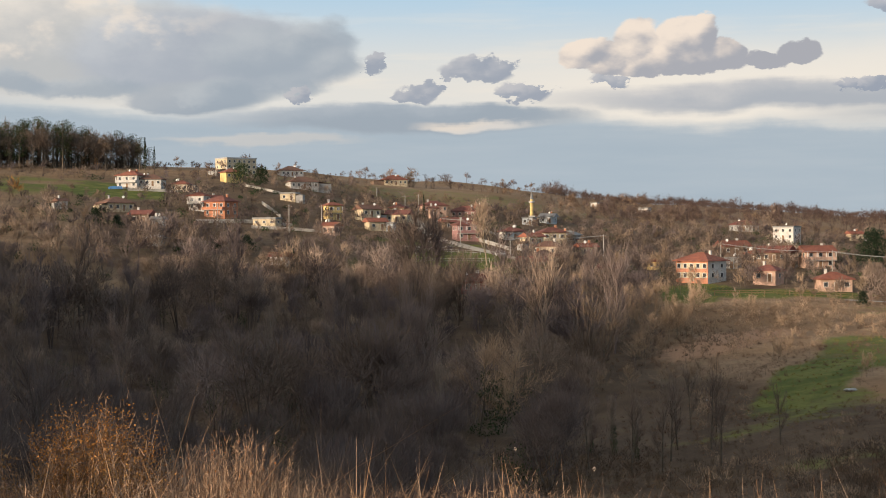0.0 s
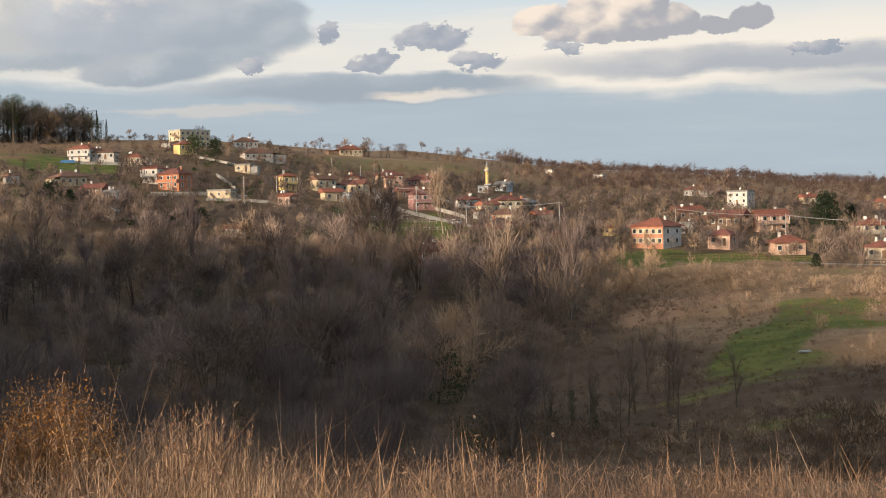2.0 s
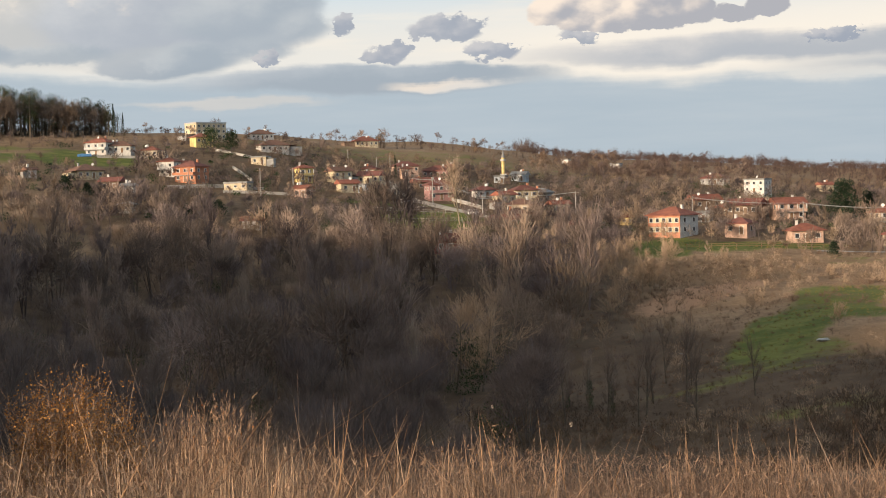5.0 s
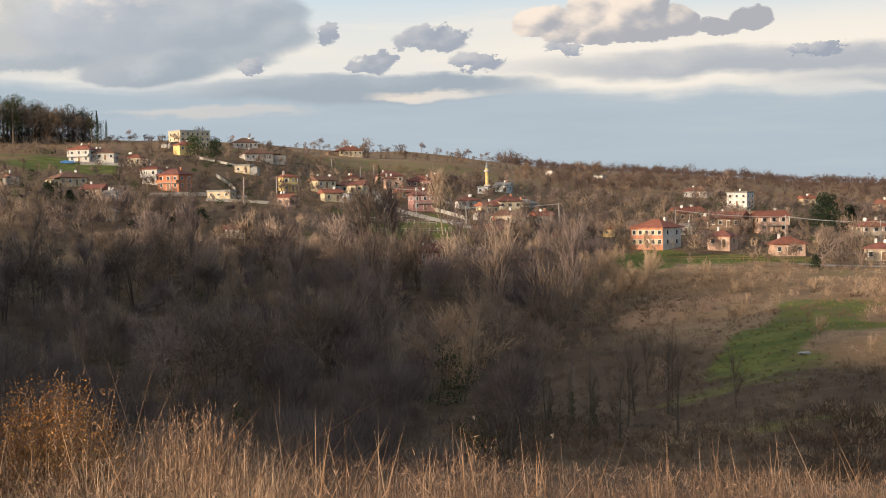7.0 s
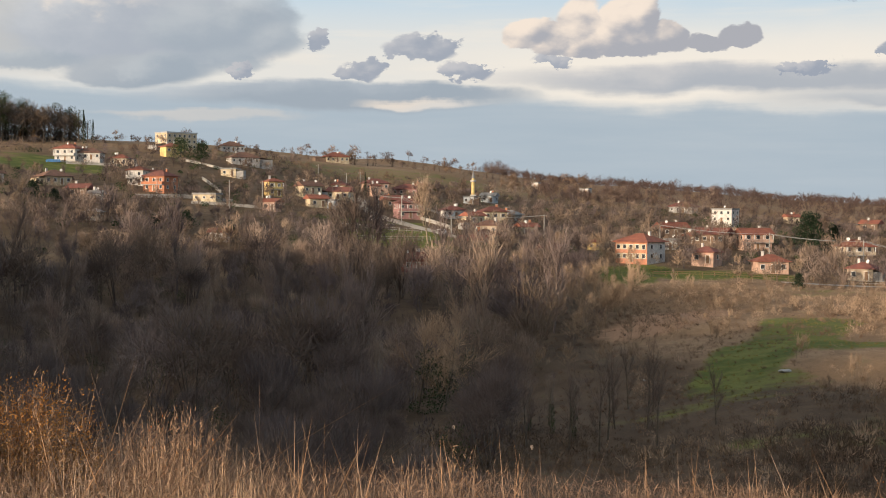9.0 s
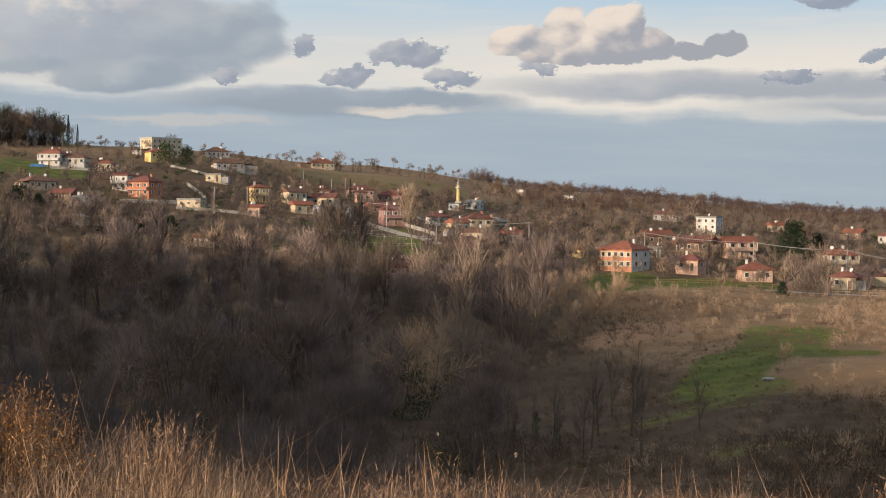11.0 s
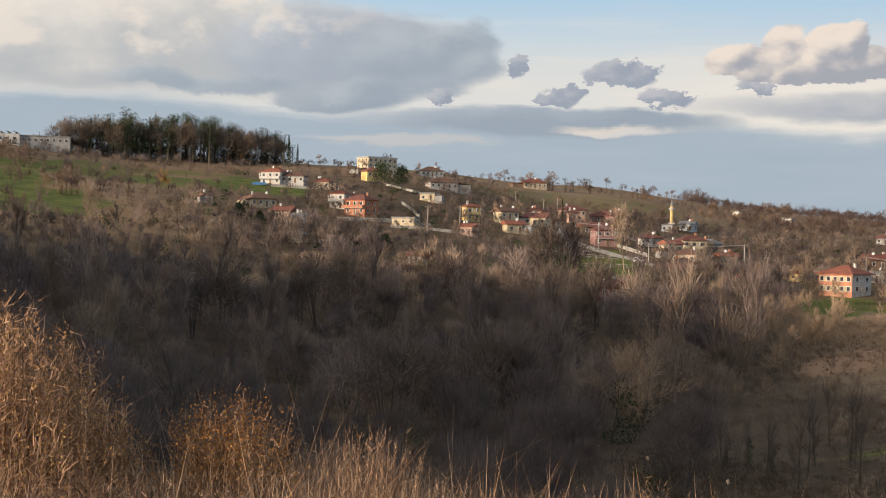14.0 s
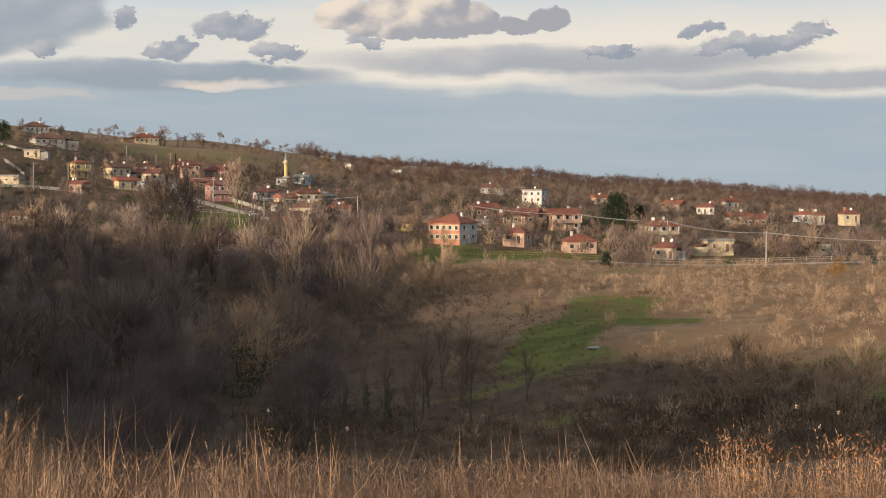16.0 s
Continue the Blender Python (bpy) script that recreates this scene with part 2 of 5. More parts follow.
PROFILES = []
for row in SLOPES:
    far = [EYE + d * e / 1000 for d, e in zip(REACH[6:16], row)]
    PROFILES.append([0, 0, -0.6, -2.4, 0.24 * far[0], 0.52 * far[0]] + far + [far[-1] * 0.6 - 6, -14])
PROFILES = np.array(PROFILES)


def land(x, y):
    """Height of the ground at the places x, y (arrays)."""
    x, y = np.asarray(x, float), np.asarray(y, float)
    d = np.hypot(x, y)
    az = np.degrees(np.arctan2(x, y))
    cols = hermite(REACH, PROFILES, d)
    a = np.clip(az, -26, 26.999)
    k = np.interp(a, BEARINGS, range(7))
    i = np.clip(k.astype(int), 0, 5)
    s = k - i
    s = s * s * (3 - 2 * s) * 0.5 + s * 0.5
    pick = lambda j: np.take_along_axis(cols, j[None], 0)[0]
    front = pick(i) * (1 - s) + pick(i + 1) * s
    back = np.minimum(0.03 * d, 8.0) - 4 * np.clip((d - 600) / 2000, 0, 3)
    w = np.clip((np.abs(az) - 40) / 60, 0, 1)
    w = w * w * (3 - 2 * w)
    z = front * (1 - w) + back * w
    (x0, y0), (x1, y1), high, wide = RIDGE
    t = np.clip(((x - x0) * (x1 - x0) + (y - y0) * (y1 - y0)) / ((x1 - x0) ** 2 + (y1 - y0) ** 2), 0, 1)
    off = np.hypot(x - x0 - t * (x1 - x0), y - y0 - t * (y1 - y0))
    lift = np.exp(-(off / wide) ** 2) * np.clip((-30 - az) / 16, 0, 1)
    z = z * (1 - lift) + (high + 12 * t - 6.0 * np.clip((0.3 - t) / 0.3, 0, 1) + 8.5 * np.exp(-((t - 0.52) / 0.2) ** 2) + 1.8 * np.sin(t * 33 + 1) + 1.2 * np.sin(t * 81)) * lift
    rough = np.clip((d - 60) / 120, 0, 1) * np.clip((2500 - d) / 900, 0, 1)
    z = z + rough * (0.9 * np.sin(x * 0.031 + 1.3) * np.sin(y * 0.027) + 0.5 * np.sin(x * 0.083 + y * 0.05) * np.sin(y * 0.071 - 0.4))
    return z


RIDGE = ((-180, -50), (-420, 200), 38.0, 75.0)  # higher ground beside the viewer, out of view towards the sun, shaped to shade the valley


def house_paint(name, c):
    return material(name, (c, tuple(k * 0.72 for k in c)), 0.6, 0.85, 0.2, 0.006, vary=0.06)


WALLS = {
    "white": house_paint("white_plaster", (0.62, 0.59, 0.56)), "cream": house_paint("cream_plaster", (0.64, 0.53, 0.37)),
    "yellow": house_paint("yellow_plaster", (0.74, 0.55, 0.24)), "beige": house_paint("beige_plaster", (0.52, 0.43, 0.33)),
    "orange": house_paint("orange_brickwork", (0.50, 0.21, 0.12)), "salmon": house_paint("salmon_plaster", (0.56, 0.25, 0.16)),
    "peach": house_paint("peach_plaster", (0.60, 0.40, 0.31)), "pink": house_paint("dull_pink_plaster", (0.36, 0.20, 0.19)),
    "brown": house_paint("brown_boards", (0.22, 0.15, 0.11)), "grey": house_paint("grey_render", (0.36, 0.35, 0.34)),
    "pale": house_paint("pale_blue_plaster", (0.52, 0.56, 0.60)), "darkred": house_paint("dark_red_boards", (0.24, 0.08, 0.06)),
}
ROOFS = {
    "red": material("red_roof_tiles", ((0.28, 0.105, 0.068), (0.20, 0.075, 0.055)), 0.8, 0.8, 0.35, 0.02, vary=0.15),
    "darkred": material("weathered_roof_tiles", ((0.22, 0.085, 0.065), (0.15, 0.065, 0.055)), 0.8, 0.85, 0.35, 0.02, vary=0.15),
    "brown": material("brown_roof_tiles", ((0.20, 0.11, 0.08), (0.14, 0.08, 0.06)), 0.8, 0.85, 0.35, 0.02, vary=0.15),
    "grey": material("grey_roof_sheet", ((0.27, 0.265, 0.26), (0.20, 0.195, 0.19)), 0.6, 0.7, 0.2, 0.01, vary=0.1),
    "silver": material("pale_sheet_metal", ((0.58, 0.58, 0.57), (0.45, 0.45, 0.45)), 0.6, 0.45, 0.15, metal=0.4),
}
GLASS = material("dark_window_glass", ((0.035, 0.04, 0.05), (0.06, 0.065, 0.07)), 1.0, 0.12, 0.1, gloss=0.6)
FRAME = material("white_window_frame", ((0.72, 0.71, 0.69), (0.62, 0.61, 0.59)), 3.0, 0.5, 0.1)
WOOD = material("brown_door_wood", ((0.17, 0.10, 0.06), (0.24, 0.15, 0.09)), 3.0, 0.6, 0.3)
CONCRETE = material("concrete", ((0.42, 0.40, 0.37), (0.33, 0.31, 0.29)), 0.9, 0.9, 0.25, 0.006)
METAL = material("dull_metal", ((0.45, 0.45, 0.45), (0.36, 0.36, 0.36)), 3.0, 0.45, 0.15, metal=0.6)
ASPHALT = material("worn_asphalt", ((0.40, 0.355, 0.30), (0.48, 0.43, 0.37)), 0.3, 0.95, 0.2, 0.0, gloss=0.05, coords="World")
CARPAINT = material("white_car_paint", ((0.75, 0.75, 0.75), (0.70, 0.70, 0.70)), 1.0, 0.25, 0.03, gloss=0.6)
RUBBER = material("black_rubber", ((0.02, 0.02, 0.02), (0.03, 0.03, 0.03)), 4.0, 0.8, 0.2)
STONE = material("pale_stone", ((0.45, 0.45, 0.44), (0.34, 0.34, 0.33)), 1.0, 0.9, 0.3, 0.02)
BLUE = material("blue_tarpaulin", ((0.10, 0.26, 0.50), (0.08, 0.20, 0.42)), 1.0, 0.5, 0.1)

# ---- mesh helpers ----


def mesh_of(name, verts, faces, mat, tints=None, smooth=False):
    """A mesh from arrays of places and triangles; tints: one colour for each vertex."""
    verts, faces = np.asarray(verts, np.float32), np.asarray(faces, np.int32)
    me = bpy.data.meshes.new(name)
    me.vertices.add(len(verts))
    me.vertices.foreach_set("co", verts.ravel())
    me.loops.add(faces.size)
    me.loops.foreach_set("vertex_index", faces.ravel())
    me.polygons.add(len(faces))
    me.polygons.foreach_set("loop_start", np.arange(0, faces.size, faces.shape[1], dtype=np.int32))
    me.polygons.foreach_set("loop_total", np.full(len(faces), faces.shape[1], np.int32))
    if smooth:
        me.polygons.foreach_set("use_smooth", np.ones(len(faces), bool))
    if tints is not None:
        colour = me.color_attributes.new("tint", "FLOAT_COLOR", "POINT")
        rgba = np.ones((len(verts), 4), np.float32)
        rgba[:, :3] = tints
        colour.data.foreach_set("color", rgba.ravel())
    me.materials.append(mat)
    me.update(calc_edges=True)
    me.validate()
    return me


def part(name, bm, mat, parent, label=""):
    me = bm
    if isinstance(bm, bmesh.types.BMesh):
        me = bpy.data.meshes.new(name)
        bm.to_mesh(me)
        bm.free()
        me.materials.append(mat)
    ob = new(name, me)
    ob.parent = parent
    if label:
        tagged(ob, label)
    return ob


def slab(bm, x0, x1, y0, y1, z0, z1):
    """A box between two corners, added to bm."""
    vs = [bm.verts.new((x, y, z)) for z in (z0, z1) for x, y in ((x0, y0), (x1, y0), (x1, y1), (x0, y1))]
    for q in ((3, 2, 1, 0), (4, 5, 6, 7), (0, 1, 5, 4), (1, 2, 6, 5), (2, 3, 7, 6), (3, 0, 4, 7)):
        bm.faces.new([vs[i] for i in q])
    return bm


def box(*six):
    return slab(bmesh.new(), *six)


def rod(bm, p, q, r0, r1, n=6):
    """A tapered round bar from p to q, added to bm."""
    p, q = Vector(p), Vector(q)
    turn = (q - p).to_track_quat("Z", "Y")
    rings = []
    for c, r in ((p, r0), (q, r1)):
        rings.append([bm.verts.new(c + turn @ Vector((r * math.cos(k * 2 * math.pi / n), r * math.sin(k * 2 * math.pi / n), 0))) for k in range(n)])
    for k in range(n):
        bm.faces.new((rings[0][k], rings[0][(k + 1) % n], rings[1][(k + 1) % n], rings[1][k]))
    bm.faces.new(rings[0][::-1])
    bm.faces.new(rings[1])
    return bm


def ground_at(x, y):
    return float(land(np.array([x]), np.array([y]))[0])


def thing(name, label, category, x, y, z=None, turn=0.0, group="", kind=""):
    ob = new(name)
    ob.matrix_basis = pose(x, y, ground_at(x, y) if z is None else z, 0, 0, turn)
    return tagged(ob, label, category, group, kind)


# ---- ground: one sheet of rings out to the horizon ----


def patches(x, y):
    """How green the turf is at a place, 0 to 1: the sown fields, the green by the road, the wet slope."""
    g = np.zeros_like(x)
    for cx, cy, rx, ry, turn, k in GREENS:
        c, s = math.cos(radians(turn)), math.sin(radians(turn))
        u, w = ((x - cx) * c + (y - cy) * s) / rx, (-(x - cx) * s + (y - cy) * c) / ry
        wob = 0.18 * np.sin(x * 0.11 + cy) + 0.14 * np.sin(y * 0.17 + x * 0.05)
        g = np.maximum(g, k * np.clip((1.12 - np.sqrt(u * u + w * w) + wob) / 0.25, 0, 1))
    return g


def litter_shade(x, y):
    """Where fallen leaves and bramble cover the ground under the valley wood, and garden weeds; shade is painted in
    with them.
    """
    a, d = np.degrees(np.arctan2(x, y)), np.hypot(x, y)
    edge = np.interp(d, [10, 80, 120, 150, 180, 230, 345], [40, 40, 34, 28, 18, 11, 10])
    gardens = 0.75 * np.clip((d - 345) / 25, 0, 1) * np.clip((700 - d) / 60, 0, 1) * np.clip((a + 17) / 4, 0, 1)
    return gardens + np.clip((edge - a) / 3, 0, 1) * np.clip((d - 9) / 6, 0, 1) * np.clip((350 - d) / 25, 0, 1) * np.clip((a + 100) / 30, 0, 1)


GREENS = [  # x, y, half length, half width, turn, how green
    (-141, 575, 36, 30, -12, 1.0), (-190, 560, 38, 26, -8, 0.75), (-215, 490, 24, 62, 25, 1.0), (-255, 560, 40, 32, 10, 0.9), (-178, 455, 24, 40, 30, 0.9), (-195, 610, 46, 16, -5, 0.6),
    (2, 440, 20, 18, 0, 1.0), (-12, 478, 22, 9, 0, 0.8), (10, 408, 14, 10, 0, 0.9), (-20, 720, 90, 42, 0, 0.45), (40, 700, 60, 40, 0, 0.35),
    (56, 204, 7, 22, -28, 1.0), (70, 232, 8, 26, -26, 0.75), (66, 206, 9, 8, 0, 1.0), (46, 178, 7, 10, -20, 0.6), (48, 128, 20, 9, -20, 0.32), (38, 165, 16, 6, 0, 0.4), (75, 150, 14, 5, 30, 0.55), (62, 352, 9, 26, -15, 0.9), (84, 345, 26, 9, 0, 1.0), (70, 120, 10, 8, 0, 0.8), (120, 310, 40, 6, 0, 0.35),
]


def ground_material():
    m = bpy.data.materials.new("hill_turf")
    m.use_nodes = True
    n = Nodes(m.node_tree)
    shader = m.node_tree.nodes["Principled BSDF"]
    at = n.add("ShaderNodeNewGeometry").outputs["Position"]
    broad, mid, fine = n.noise(at, 0.018, 4.0), n.noise(at, 0.16, 5.0, 0.65), n.noise(at, 2.2, 4.0, 0.7)
    dry = n.blend(n.ramp(mid, 0.35, 0.66), (0.225, 0.150, 0.096), (0.350, 0.242, 0.152))
    dry = n.blend(n.ramp(broad, 0.42, 0.62), dry, (0.25, 0.160, 0.092))
    dry = n.blend(n.sum("MULTIPLY", n.ramp(mid, 0.56, 0.7), 0.4), dry, (0.13, 0.13, 0.06))
    green = n.blend(n.ramp(mid, 0.35, 0.65), (0.076, 0.104, 0.026), (0.158, 0.168, 0.050))
    mask = n.kept("turf").outputs["Fac"]
    mask = n.ramp(n.sum("ADD", mask, n.sum("MULTIPLY", n.sum("SUBTRACT", mid, 0.5), 1.7)), 0.2, 0.85)
    dry = n.blend(n.kept("litter_shade").outputs["Fac"], dry, n.blend(n.ramp(mid, 0.35, 0.65), (0.085, 0.060, 0.042), (0.125, 0.090, 0.062)))
    soil = n.kept("soil").outputs["Fac"]
    dry = n.blend(n.ramp(n.sum("ADD", soil, n.sum("MULTIPLY", n.sum("SUBTRACT", mid, 0.5), 0.8)), 0.3, 0.7), dry, (0.40, 0.245, 0.155))
    colour = n.blend(mask, dry, green)
    shade = n.sum("ADD", n.sum("MULTIPLY", n.sum("SUBTRACT", fine, 0.5), 0.8), 1.0)
    tone = n.add("ShaderNodeCombineColor")
    for socket in tone.inputs:
        n.put(socket, shade)
    n.put(shader.inputs["Base Color"], n.blend(1.0, colour, tone.outputs[0], "MULTIPLY"))
    n.put(shader.inputs["Roughness"], 0.95)
    n.put(shader.inputs["Specular IOR Level"], 0.1)
    b = n.add("ShaderNodeBump")
    n.put(b.inputs["Strength"], 0.8)
    n.put(b.inputs["Distance"], 0.2)
    n.put(b.inputs["Height"], n.sum("ADD", mid, n.sum("MULTIPLY", fine, 0.3)))
    n.put(shader.inputs["Normal"], b.outputs[0])
    return m


def build_ground():
    rings = np.concatenate([np.arange(0.5, 16, 0.5), np.geomspace(16, 4900, 230)])
    bear = np.radians(np.concatenate([np.arange(-34, 34, 0.28), np.arange(34, 326, 3.0)]))
    d, a = np.meshgrid(rings, bear, indexing="ij")
    x, y = d * np.sin(a), d * np.cos(a)
    z = land(x.ravel(), y.ravel()).reshape(x.shape)
    nr, na = x.shape
    verts = np.concatenate([[[0, 0, 0]], np.stack([x, y, z], -1).reshape(-1, 3)])
    i, k = np.meshgrid(np.arange(nr - 1), np.arange(na), indexing="ij")
    at = lambda r, c: 1 + r * na + c % na
    quads = np.stack([at(i, k), at(i, k + 1), at(i + 1, k + 1), at(i + 1, k)], -1).reshape(-1, 4)[:, ::-1]
    me = mesh_of("ground", verts, quads, ground_material(), smooth=True)
    hub = bmesh.new()
    hub.from_mesh(me)
    hub.verts.ensure_lookup_table()
    for k in range(na):
        hub.faces.new((hub.verts[0], hub.verts[1 + (k + 1) % na], hub.verts[1 + k]))
    hub.to_mesh(me)
    hub.free()
    for name, values in (("litter_shade", litter_shade(verts[:, 0], verts[:, 1])), ("soil", np.clip(1.3 - np.hypot((verts[:, 0] - 52) * 0.62 + (verts[:, 1] - 254) * 0.78, ((verts[:, 0] - 52) * 0.78 - (verts[:, 1] - 254) * 0.62) * 3.2) / 28, 0, 1))):
        me.attributes.new(name, "FLOAT", "POINT").data.foreach_set("value", values.astype(np.float32))
    turf = me.attributes.new("turf", "FLOAT", "POINT")
    turf.data.foreach_set("value", patches(verts[:, 0], verts[:, 1]).astype(np.float32))
    tagged(new("ground", me), "rolling brown grass hillside with green fields", "ground", kind="structure")


build_ground()

# ---- houses ----


def roof_mesh(kind, w, d, z, over):
    """A roof with eaves: hipped, gabled, or a flat slab with a raised rim."""
    bm = bmesh.new()
    a, b = w / 2 + over, d / 2 + over
    if kind == "flat":
        tops = []
        for k, h in ((0, 0), (0, 0.6), (0.25, 0.6), (0.25, 0.28)):
            tops.append([bm.verts.new((sx * (a - k), sy * (b - k), z + h)) for sx, sy in ((-1, -1), (1, -1), (1, 1), (-1, 1))])
        bm.faces.new(tops[0][::-1]), bm.faces.new(tops[3])
        for lo, hi in zip(tops[:-1], tops[1:]):
            for k in range(4):
                bm.faces.new((lo[k], lo[(k + 1) % 4], hi[(k + 1) % 4], hi[k]))
        return bm, z + 0.3
    rise = min(a, b) * 0.48
    run = max(a - b, 0.3) if kind == "hip" else a
    low = [bm.verts.new(p) for p in ((-a, -b, z), (a, -b, z), (a, b, z), (-a, b, z))]
    top = [bm.verts.new(p) for p in ((-a, -b, z + 0.16), (a, -b, z + 0.16), (a, b, z + 0.16), (-a, b, z + 0.16))]
    ridge = [bm.verts.new((-run, 0, z + rise)), bm.verts.new((run, 0, z + rise))]
    bm.faces.new(low[::-1])
    for k in range(4):
        bm.faces.new((low[k], low[(k + 1) % 4], top[(k + 1) % 4], top[k]))
    bm.faces.new((top[0], top[1], ridge[1], ridge[0]))
    bm.faces.new((top[2], top[3], ridge[0], ridge[1]))
    bm.faces.new((top[1], top[2], ridge[1]))
    bm.faces.new((top[3], top[0], ridge[0]))
    return bm, z + rise * 0.55


def ring(w, h, t, y0, y1):
    """A rectangular frame in one piece, t wide, lying between y0 and y1."""
    bm = bmesh.new()
    loops = []
    for y in (y0, y1):
        loops.append([bm.verts.new((x, y, z)) for x, z in ((-w / 2, 0), (w / 2, 0), (w / 2, h), (-w / 2, h))])
        loops.append([bm.verts.new((x, y, z)) for x, z in ((-w / 2 + t, t), (w / 2 - t, t), (w / 2 - t, h - t), (-w / 2 + t, h - t))])
    for k in range(4):
        j = (k + 1) % 4
        bm.faces.new((loops[0][k], loops[0][j], loops[1][j], loops[1][k]))
        bm.faces.new((loops[2][j], loops[2][k], loops[3][k], loops[3][j]))
        bm.faces.new((loops[0][j], loops[0][k], loops[2][k], loops[2][j]))
        bm.faces.new((loops[1][k], loops[1][j], loops[3][j], loops[3][k]))
    return bm


def bent(points, y0, y1, axis="y"):
    """A flat outline made thick: the outline lies in x and z, or in x and y for a wall seen from above."""
    bm = bmesh.new()
    put = (lambda a, b, c: (a, c, b)) if axis == "y" else (lambda a, b, c: (a, b, c))
    one, two = ([bm.verts.new(put(a, b, c)) for a, b in points] for c in (y0, y1))
    bm.faces.new(one), bm.faces.new(two[::-1])
    for k in range(len(points)):
        j = (k + 1) % len(points)
        bm.faces.new((one[k], two[k], two[j], one[j]))
    bmesh.ops.recalc_face_normals(bm, faces=bm.faces)
    return bm


SHARED = {}


def window(home, x, y, z, w, h, side):
    """A framed window with its pane and sill; side: 0 front, 1 right, 3 left."""
    w = round(w, 1)
    if (w, h) not in SHARED:
        made = []
        for name, bm, mat in (("window", ring(w, h, 0.09, -0.07, 0.02), FRAME), ("pane", box(-w / 2 + 0.05, w / 2 - 0.05, -0.03, 0.015, 0.05, h - 0.05), GLASS), ("sill", box(-w / 2 - 0.1, w / 2 + 0.1, -0.16, 0.02, -0.1, -0.004), CONCRETE)):
            me = bpy.data.meshes.new(name)
            bm.to_mesh(me)
            bm.free()
            me.materials.append(mat)
            made.append(me)
        SHARED[(w, h)] = made
    frame_mesh, pane_mesh, sill_mesh = SHARED[(w, h)]
    ob = part("window", frame_mesh, None, home)
    ob.matrix_basis = pose(x, y, z, 0, 0, side * 90)
    part("pane", pane_mesh, None, ob)
    part("sill", sill_mesh, None, ob)


def house(x, y, w, d, storeys, wall, roof, kind, turn, label, chimney=True, balcony=False, name="house", rng=random.Random(3), bands=False):
    facing = -math.degrees(math.atan2(x, y))
    low = min(ground_at(x + dx * w / 2, y + dy * d / 2) for dx in (-1, 1) for dy in (-1, 1))
    home = thing(name, label, "house", x, y, ground_at(x, y), turn + facing, "village houses")
    foot = low - ground_at(x, y) - 0.4
    tall = 2.5 * storeys + 0.3
    body = box(-w / 2, w / 2, -d / 2, d / 2, foot, tall)
    if kind == "gable":
        rise = (d / 2 + 0.5) * 0.48 * (d / 2) / (d / 2 + 0.5)
        for sx in (-1, 1):
            tri = [body.verts.new((sx * (w / 2 - k), yy, zz)) for k in (0.0, 0.2) for yy, zz in ((-d / 2, tall), (d / 2, tall), (0, tall + rise - 0.02))]
            body.faces.new(tri[:3]), body.faces.new(tri[:2:-1])
            body.faces.new((tri[0], tri[2], tri[5], tri[3])), body.faces.new((tri[1], tri[4], tri[5], tri[2]))
        bmesh.ops.recalc_face_normals(body, faces=body.faces)
    part("wall", body, WALLS[wall], home)
    bm, crest = roof_mesh(kind, w, d, tall + 0.004, 0.25 if kind == "flat" else 0.75)
    part("roof", bm, ROOFS[roof], home)
    floors = max(1, int(storeys + 0.3))
    lift = max(0.0, storeys - floors) * 2.5
    n_front, n_side = max(1, int(w / (1.9 if bands else 2.4))), max(1, int(d / 2.9))
    for f in range(floors):
        z = lift + f * 2.5 + 0.95
        h = 1.25 if storeys >= 1 else 0.8
        for k in range(n_front):
            px = (k + 0.5) / n_front * w - w / 2
            if f == 0 and k == n_front // 2 and storeys >= 1:
                ob = part("door", box(px - 0.5, px + 0.5, -d / 2 - 0.06, -d / 2 + 0.02, lift + 0.02, lift + 2.1), WOOD, home)
                o, i, t0, t1 = 0.62, 0.504, lift + 2.2, lift + 2.104
                part("door_frame", bent([(px - o, lift), (px - o, t0), (px + o, t0), (px + o, lift), (px + i, lift), (px + i, t1), (px - i, t1), (px - i, lift)], -d / 2 - 0.08, -d / 2 + 0.02), FRAME, ob)
            else:
                window(home, px, -d / 2 - (0.052 if bands else 0.004), z, min(1.25, w / n_front * 0.6), h, 0)
        for k in range(n_side):
            py = (k + 0.5) / n_side * d - d / 2
            window(home, w / 2 + (0.024 if bands else 0.004), py, z, 1.05, h, 1)
            if f:
                window(home, -w / 2 - 0.004, py, z, 1.05, h, 3)
    if bands:
        part("side_wall", box(w / 2 - 0.1, w / 2 + 0.02, -d / 2 + 0.05, d / 2 - 0.05, foot, tall - 0.01), WALLS["white"], home, "white-plastered side wall")
        for f in range(floors):
            z = lift + f * 2.5 + 0.8
            part("window_band", box(-w / 2 + 0.3, w / 2 - 0.3, -d / 2 - 0.05, -d / 2 - 0.002, z, z + 1.5), WALLS["cream"], home, "cream painted band between the windows")
    if not balcony and not bands and storeys >= 1 and rng.random() < 0.6:
        s, aw, ad, ah = rng.choice((-1, 1)), w * rng.uniform(0.3, 0.5), d * rng.uniform(0.5, 0.8), 2.1
        x0, x1 = sorted((s * (w / 2 + 0.004), s * (w / 2 + aw)))
        annex = part("annex", box(x0, x1, -d / 2 + 0.3, -d / 2 + 0.3 + ad, foot, ah), WALLS[rng.choice(("grey", "beige", "brown", wall))], home, "low lean-to built against the house")
        edge_hi, edge_lo = (x0, x1 + 0.3) if s > 0 else (x1, x0 - 0.3)
